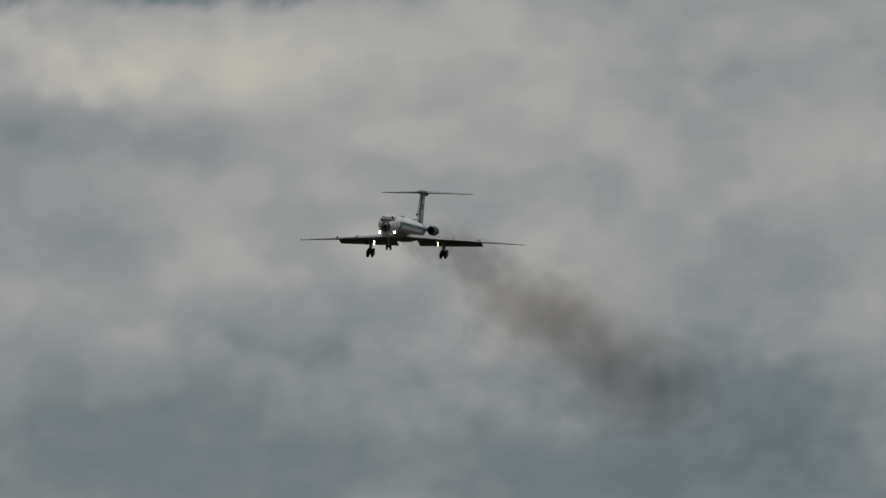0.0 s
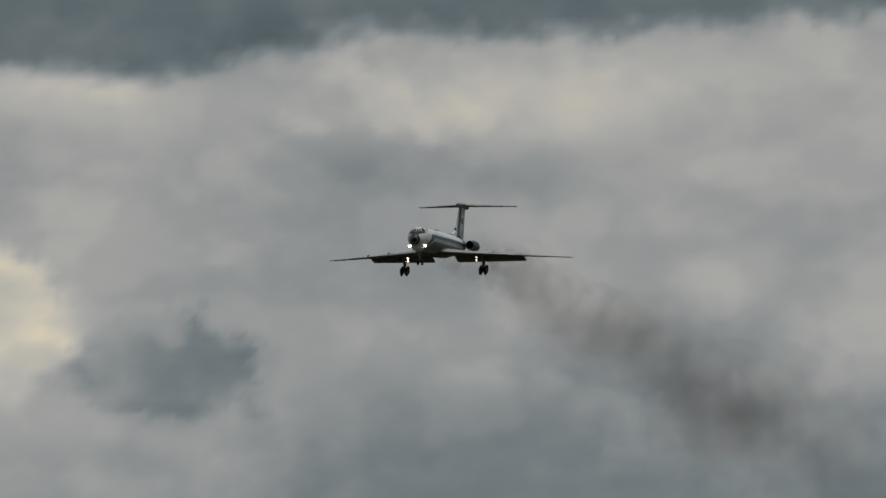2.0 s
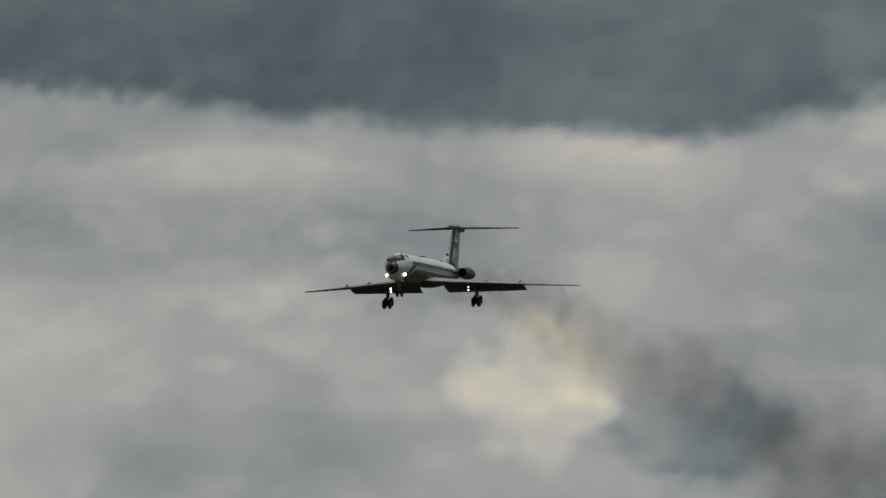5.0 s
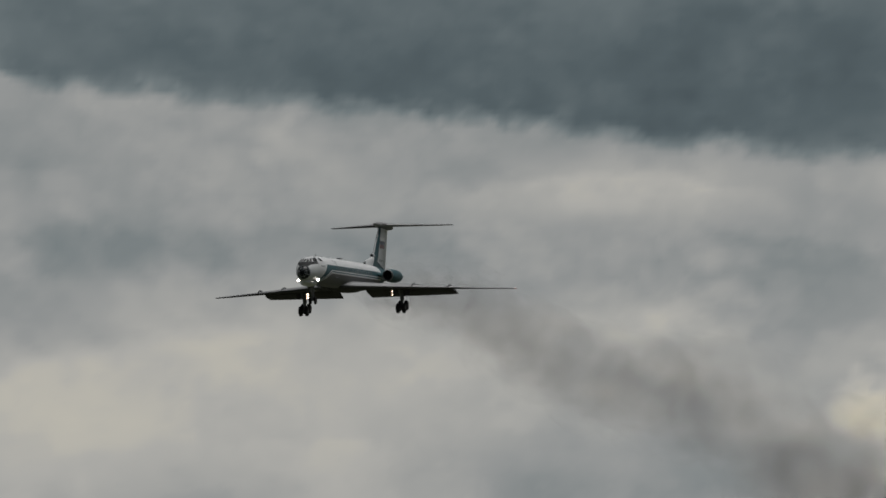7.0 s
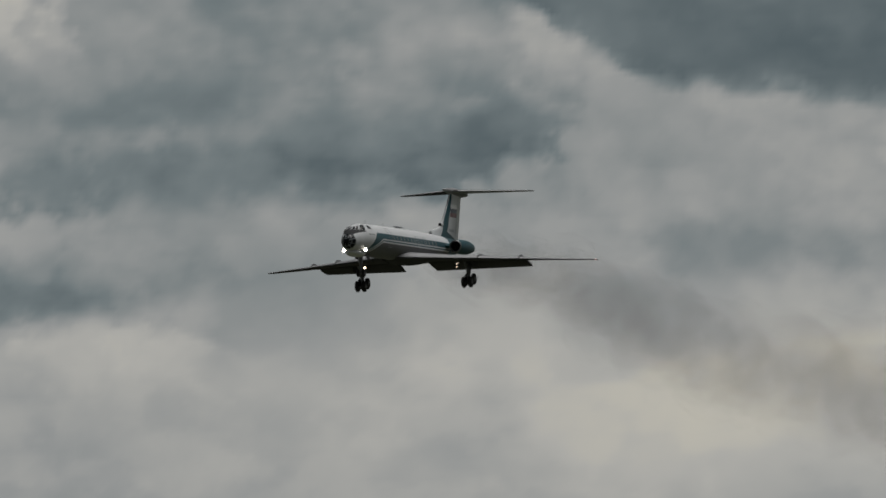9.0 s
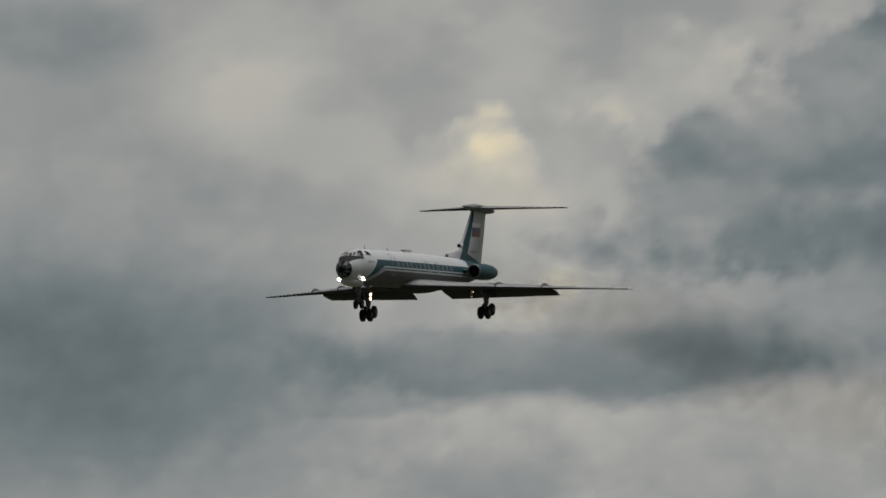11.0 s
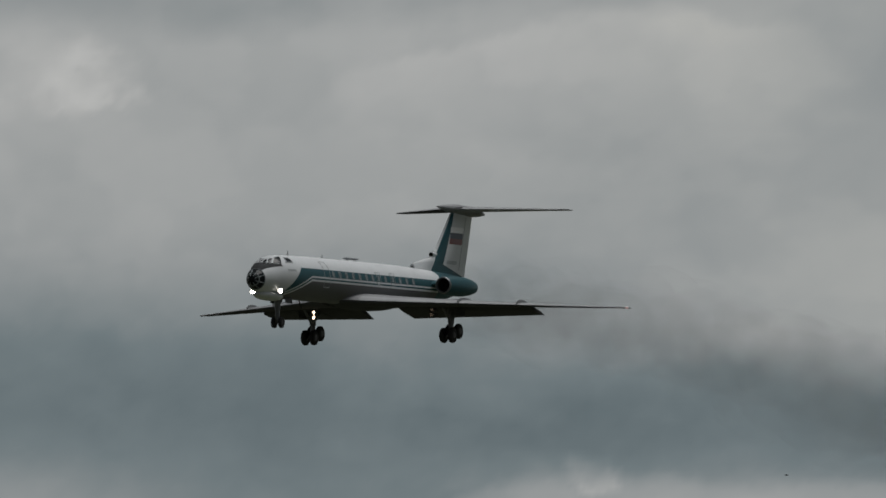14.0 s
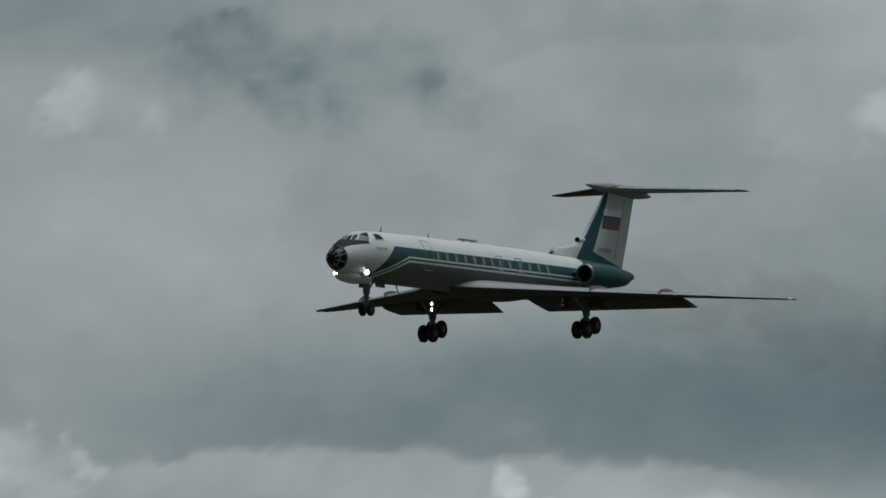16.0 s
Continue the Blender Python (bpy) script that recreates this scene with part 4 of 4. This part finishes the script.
            sec = airfoil(le - te, 0.062, 11)
            near = sec[:3]
            loops.append([(le + px + 0.01, s * 5.88 * u, 5.36 + 0.05 * u + pz * 1.03) for px, pz in near])
        rings(bm, loops, closed=False, caps=False)
        part("leading_edge", bm, edge_grey, tp, "leading edge, sky sheen in its pale grey")
    bm = bmesh.new()
    loops = []
    for i in range(25):
        u = i / 24
        r = min(1, (u / 0.42)) ** 0.75 * min(1, (1 - u) / 0.28 + 0.12) ** 0.6 if u > 0 else 0.01
        x = -27.6 - 7.1 * u
        loops.append([(x, 0.5 * r * math.cos(2 * math.pi * k / 20), 5.45 - 0.22 * u + (0.34 if math.sin(2 * math.pi * k / 20) > 0 else 0.3) * r * math.sin(2 * math.pi * k / 20)) for k in range(20)])
    rings(bm, loops)
    part("fin_bullet", bm, wing_paint, plane, "pointed fairing where fin and tailplane meet")


def build_engines():
    for s in (1, -1):
        c = (0, s * 2.34, 0.34)

        def turned(bm, profile):
            """A body of revolution about the engine's axis, from stations of (x, radius)."""
            lathe(bm, [(-23.4 + (x + 22.82) * 0.78, r * 0.9) for x, r in profile], c)

        bm = bmesh.new()
        turned(bm, [(-23.0, 0.6), (-23.4, 0.64), (-24.2, 0.68), (-25.4, 0.7), (-26.6, 0.67), (-27.6, 0.58), (-28.3, 0.47), (-28.55, 0.42)])
        turned(bm, [(-28.55, 0.42), (-28.5, 0.38), (-27.6, 0.36)])
        na = part("nacelle", bm, teal_paint, plane, "teal engine nacelle")
        bm = bmesh.new()
        turned(bm, [(-23.0, 0.6), (-22.9, 0.59), (-22.83, 0.55), (-22.82, 0.51), (-22.88, 0.47), (-23.1, 0.45)])
        part("intake_lip", bm, lip_metal, na, "dull metal intake lip")
        bm = bmesh.new()
        turned(bm, [(-23.1, 0.452), (-23.9, 0.45), (-23.92, 0.16), (-23.5, 0.1), (-23.42, 0.005)])
        part("intake_duct", bm, dark_duct, na, "dark intake duct with fan hub")
        bm = bmesh.new()
        for k in range(18):
            a = 2 * math.pi * k / 18
            d, e = Vector((0, math.cos(a), math.sin(a))), Vector((0, -math.sin(a), math.cos(a)))
            o = Vector((-24.16, c[1], c[2]))
            slab(bm, [o + d * 0.15, o + d * 0.39, o + d * 0.39 + e * 0.05 - Vector((0.08, 0, 0)), o + d * 0.15 + e * 0.03 - Vector((0.08, 0, 0))], (1, 0, 0), 0.01)
        part("fan_blades", bm, steel, na, "dark fan blades")
        bm = bmesh.new()
        turned(bm, [(-27.7, 0.36), (-27.72, 0.2), (-28.5, 0.03)])
        part("exhaust_cone", bm, dark_duct, na, "sooty exhaust cone")
        bm = bmesh.new()
        sec = airfoil(4.2, 0.1, 11)
        rings(bm, [[(-24.0 + px, s * y, 0.45 + pz) for px, pz in sec] for y in (0.8, 1.95)])
        part("engine_pylon", bm, teal_paint, plane, "teal engine pylon")


def wheel(parent, x, y, z, r, w):
    bm = bmesh.new()
    lathe(bm, [(-w / 2, r * 0.55), (-w / 2, r * 0.84), (-w * 0.38, r * 0.95), (-w * 0.2, r), (w * 0.2, r), (w * 0.38, r * 0.95), (w / 2, r * 0.84), (w / 2, r * 0.55)], (x, y, z), "y", 28, True)
    t = part("wheel", bm, rubber, parent, "black tyre")
    bm = bmesh.new()
    lathe(bm, [(-w / 2 - 0.012, 0.02), (-w / 2 - 0.015, r * 0.3), (-w / 2 + 0.01, r * 0.5), (w / 2 - 0.01, r * 0.5), (w / 2 + 0.015, r * 0.3), (w / 2 + 0.012, 0.02)], (x, y, z), "y", 20, True)
    part("hub", bm, hub_grey, t, "dull alloy hub")


def build_gear():
    # nose gear
    bm = bmesh.new()
    tube(bm, [(-4.18, 0, -1.0), (-4.20, 0, -1.8)], 0.19)
    tube(bm, [(-4.20, 0, -1.75), (-4.23, 0, -2.61)], 0.13)
    tube(bm, [(-4.23, -0.34, -2.61), (-4.23, 0.34, -2.61)], 0.06)
    tube(bm, [(-4.20, 0, -1.75), (-5.0, 0, -1.05)], 0.055)
    tube(bm, [(-4.15, 0.12, -1.1), (-4.19, 0.1, -1.9)], 0.03)
    tube(bm, [(-3.92, 0, -1.9), (-3.8, 0, -2.15), (-4.0, 0, -2.5)], 0.035)
    leg = part("nose_gear", bm, steel, plane, "lowered steel nose gear leg")
    for y in (-0.24, 0.24):
        wheel(leg, -4.23, y, -2.63, 0.34, 0.2)
    for s in (1, -1):
        bm = bmesh.new()
        slab(bm, [(-4.2, s * 0.42, -1.08), (-5.3, s * 0.42, -1.12), (-5.25, s * 0.5, -1.45), (-4.3, s * 0.5, -1.45)], (0, s, 0), 0.03)
        # starboard door in the shade-darkened grey, port door in the belly grey
        part("gear_door", bm, belly_paint if s > 0 else underside_shade, leg, "open nose gear door")
    # main gear
    for s in (1, -1):
        y = 4.69 * s
        bm = bmesh.new()
        tube(bm, [(-19.45, y, -1.2), (-19.45, y, -2.2)], 0.2)
        tube(bm, [(-19.45, y, -2.15), (-19.45, y, -2.82)], 0.15)
        leg = part("main_gear", bm, steel, plane, "lowered steel main gear leg with four-wheel bogie")
        for ends, thick in ((((-19.45, y, -2.2), (-18.2, y, -1.25)), 0.08), (((-19.4, y + 0.1, -2.05), (-20.4, y + 0.1, -1.3)), 0.06)):
            bm = bmesh.new()
            tube(bm, ends, thick)
            part("drag_strut", bm, steel, leg)
        tilt = radians(-17)
        f_, r_ = Vector((0.47 * math.cos(tilt), 0, 0.47 * math.sin(tilt))), Vector((-19.45, y, -2.82))
        bm = bmesh.new()
        tube(bm, [r_ + f_, r_ - f_], 0.11)
        part("bogie_beam", bm, steel, leg)
        for q in (r_ + f_, r_ - f_):
            bm = bmesh.new()
            tube(bm, [q + Vector((0, -0.42, 0)), q + Vector((0, 0.42, 0))], 0.07)
            part("axle", bm, steel, leg)
        for q in (r_ + f_, r_ - f_):
            for dy in (-0.29, 0.29):
                wheel(leg, q.x, y + dy, q.z, 0.475, 0.29)
        bm = bmesh.new()
        slab(bm, [(-18.4, y + 0.5 * s, -1.3), (-20.3, y + 0.5 * s, -1.3), (-20.2, y + 0.56 * s, -1.75), (-18.7, y + 0.56 * s, -1.75)], (0, s, 0), 0.03)
        part("gear_door", bm, underside_shade, leg, "open main gear door")
        # lamps by the gear bay
        for dz in (0.0, -0.3):
            bm = bmesh.new()
            lathe(bm, [(-0.14, 0.03), (-0.08, 0.11), (0.0, 0.12), (0.6 if s > 0 else 0.16, 0.125), (0.6 if s > 0 else 0.16, 0.115), (0.0, 0.11)], (-18.4, s * 4.1, -1.43 + dz), "x", 16)
            la = part("gear_lamp", bm, antiglare, plane, "lit lamp by the main gear")
            bm = bmesh.new()
            lathe(bm, [(0.01, 0.109), (0.05, 0.07), (0.06, 0.005)], (-18.4, s * 4.1, -1.43 + dz), "x", 16, True)
            part("lens", bm, lamp_warm, la, "glowing lens")
    # landing lamps under the nose
    for s in (1, -1):
        bm = bmesh.new()
        lathe(bm, [(-0.3, 0.03), (-0.2, 0.15), (0.0, 0.185), (0.26, 0.175), (0.26, 0.16), (0.0, 0.14)], (-2.8, s * 0.93, -0.78), "x", 18)
        la = part("landing_lamp", bm, steel, plane, "lit landing lamp on the nose")
        bm = bmesh.new()
        lathe(bm, [(0.01, 0.135), (0.04, 0.09), (0.06, 0.005)], (-2.8, s * 0.93, -0.78), "x", 18, True)
        part("lens", bm, lamp_glow, la, "glowing lens")


build_fuselage()
build_wings()
build_tail()
build_engines()
build_gear()


# ---- smoke trail: thin sooty haze in many faint puffs ----
def build_smoke(near, far, count, seed):
    m = bpy.data.materials.new("sooty_smoke")
    m.use_nodes = True
    n, k = m.node_tree.nodes, m.node_tree.links
    b = n["Principled BSDF"]
    b.inputs["Base Color"].default_value = (0.14, 0.1, 0.068, 1)
    b.inputs["Roughness"].default_value = 1.0
    b.inputs["Specular IOR Level"].default_value = 0.0
    co, no, mr = n.new("ShaderNodeTexCoord"), n.new("ShaderNodeTexNoise"), n.new("ShaderNodeMapRange")
    no.inputs["Scale"].default_value, no.inputs["Detail"].default_value = 1.0, 0.5
    k.new(co.outputs["Object"], no.inputs["Vector"])
    mr.inputs["From Min"].default_value, mr.inputs["From Max"].default_value = 0.36, 0.78
    mr.inputs["To Min"].default_value, mr.inputs["To Max"].default_value = 0.0, SMOKE_ALPHA
    k.new(no.outputs["Fac"], mr.inputs["Value"])
    k.new(mr.outputs[0], b.inputs["Alpha"])
    trail = new("smoke_trail")
    tagged(trail, "thin brown-grey sooty smoke drifting behind the engines", "smoke")
    shapes = []
    for q in range(4):
        bm = bmesh.new()
        bmesh.ops.create_icosphere(bm, subdivisions=4, radius=1.0)
        for v in bm.verts:
            v.co *= 1 + 0.35 * noise.noise(v.co * 1.3 + Vector((7.1 * q, 3, 1))) + 0.06 * noise.noise(v.co * 3.1 + Vector((2, 5.3 * q, 1)))
        me = bpy.data.meshes.new("puff")
        bm.to_mesh(me)
        bm.free()
        me.materials.append(m)
        for p in me.polygons:
            p.use_smooth = True
        shapes.append(me)
    rng = random.Random(seed)
    for i in range(count):
        u = (i + rng.random()) / count
        s = near + (far - near) * u**1.6
        u = min(1.15, (s / 268) ** 0.67)
        wide = 1.1 + 5.3 * u**0.9
        ob = new("puff", shapes[i % 4])
        ob.parent = trail
        lump = noise.noise(Vector((s * 0.02, 3.3, 0.7)))
        side = 2.4 * max(0, 1 - u) * (1 if i % 2 else -1)
        ob.location = (0.152 * s + side + 0.7 * wide * rng.uniform(-1, 1) + 2.5 * lump * u, s,
                       -0.034 * s + 0.6 * wide * rng.uniform(-1, 1) - 6.0 * u * noise.noise(Vector((s * 0.018, 1.3, 9))))
        r = wide * rng.uniform(0.5, 1.05)
        ob.scale = (r, r * 2.2, r)
        ob.rotation_euler = (rng.uniform(0, 0.5), rng.uniform(0, 3), rng.uniform(-0.3, 0.3))
    return trail


# ---- birds far off ----
def build_bird(label, span):
    bird = new("bird")
    tagged(bird, label, "bird")
    k = span / 0.3
    bm = bmesh.new()
    tube(bm, [(0.11 * k, 0, 0), (0.08 * k, 0, 0.005 * k), (0.0, 0, 0), (-0.08 * k, 0, -0.004 * k), (-0.13 * k, 0, 0)], [0.006 * k, 0.022 * k, 0.03 * k, 0.016 * k, 0.006 * k], 8)
    part("body", bm, antiglare, bird, "dark body")
    for q in (1, -1):
        bm = bmesh.new()
        rim = [(0.04 * k, 0, 0.01 * k), (0.05 * k, q * 0.07 * k, 0.04 * k), (0.0, q * 0.15 * k, 0.03 * k), (-0.03 * k, q * 0.08 * k, 0.025 * k), (-0.04 * k, 0, 0.01 * k)]
        slab(bm, rim, (0, 0, 1), 0.008 * k)
        part("wing", bm, antiglare, bird, "dark wing")
    return bird


swift = build_bird("small dark bird crossing quickly in flight", 0.2)
crow = build_bird("small dark bird gliding far off under cloud", 0.32)


def sky_spot(az, el, far, heading):
    a, e = radians(az), radians(el)
    return pose(far * math.sin(a) * math.cos(e), far * math.cos(a) * math.cos(e), EYE + far * math.sin(e), 0, 0, heading)


SMOKE_ALPHA = 0.016
scene.cycles.transparent_max_bounces = 160
smoke = build_smoke(9, 268, 270, 5)
old_smoke = build_smoke(205, 350, 60, 9)

# ---- movement ----
# seconds; heading off the line of view to the north, nose up, port side up, in degrees; drift east and up off the glide, in metres
ATTITUDE = [
    (0, 9.47, -1.27, -0.99, 0.21, -0.25),
    (0.5, 9.54, -0.94, -0.55, 0.21, -0.09),
    (1, 9.79, -0.57, -0.22, 0.19, 0.05),
    (1.5, 10.05, -0.45, 0.04, 0.05, 0.12),
    (2, 10.18, -0.53, 0.34, -0.11, -0.02),
    (2.5, 10.24, -0.58, 0.54, -0.08, -0.00),
    (3, 10.22, -0.47, 0.69, 0.30, 0.28),
    (3.5, 10.21, -0.39, 0.82, 0.03, 0.13),
    (4, 10.33, -0.42, 0.71, 0.05, 0.21),
    (6.5, 10.08, -1.61, 0.75, 0.13, -0.29),
    (7, 10.19, -1.49, 1.02, 0.04, -0.25),
    (7.5, 10.53, -1.34, 1.31, 0.09, -0.28),
    (8, 10.87, -1.23, 1.28, -0.11, -0.16),
    (8.5, 11.05, -1.10, 1.22, -0.05, -0.10),
    (9, 11.16, -1.09, 1.23, -0.25, -0.16),
    (9.5, 11.19, -1.40, 1.16, -0.20, -0.27),
    (10, 11.01, -1.84, 0.89, -0.29, -0.46),
    (12.5, 10.61, -1.69, -0.58, -0.10, -0.29),
    (13, 10.66, -1.64, -0.58, -0.08, -0.28),
    (13.5, 10.62, -1.56, -0.57, -0.05, -0.32),
    (14, 10.52, -1.53, -0.67, -0.05, -0.27),
    (14.5, 10.40, -1.38, -0.80, -0.01, -0.24),
    (15, 10.31, -1.09, -0.90, 0.09, -0.09),
    (15.5, 10.33, -0.72, -0.82, -0.04, 0.01),
    (16, 10.36, -0.50, -0.44, -0.07, 0.06),
]
START = Vector((19.73, 1967.45, 118.85))
SPEED = Vector((-18.426, -74.888, -3.459))


def plane_pose(t, yaw, pitch, roll, east, rise):
    y, p, r = radians(yaw), radians(pitch), radians(roll)
    ahead = Vector((-math.sin(y) * math.cos(p), -math.cos(y) * math.cos(p), math.sin(p)))
    port = Vector((math.cos(y), -math.sin(y), 0))
    up = ahead.cross(port)
    port = math.cos(r) * port + math.sin(r) * up
    up = ahead.cross(port)
    m = Matrix((ahead, port, up)).transposed().to_4x4()
    m.translation = START + SPEED * t + Vector((east, 0, rise))
    return m


def motions():
    walk(plane, [(row[0], plane_pose(*row)) for row in ATTITUDE])
    walk(swift, [(0, sky_spot(-22.0, 4.6, 400, 0)), (7.5, sky_spot(-5.72, 3.72, 400, 0)), (8, sky_spot(-4.62, 3.485, 400, 0)), (16, sky_spot(12.0, 2.4, 400, 0))])
    walk(crow, [(0, sky_spot(-9.0, 3.0, 900, 170)), (13, sky_spot(-12.29, 3.19, 900, 170)), (13.5, sky_spot(-12.39, 3.36, 900, 170)), (14, sky_spot(-12.57, 3.40, 900, 170)), (16, sky_spot(-13.2, 3.3, 900, 170))])
    exhaust = [(row[0], plane_pose(*row) @ Vector((-28.5, 0, 0.3))) for row in ATTITUDE]
    walk(smoke, [(t, Matrix.Translation(p)) for t, p in exhaust])
    # the older smoke hangs in the air at first and drops back along the trail
    walk(old_smoke, [(t, Matrix.Translation(p - Vector((0.152, 1, -0.034)) * max(0, 105 - 70 * t))) for t, p in exhaust])


motions()
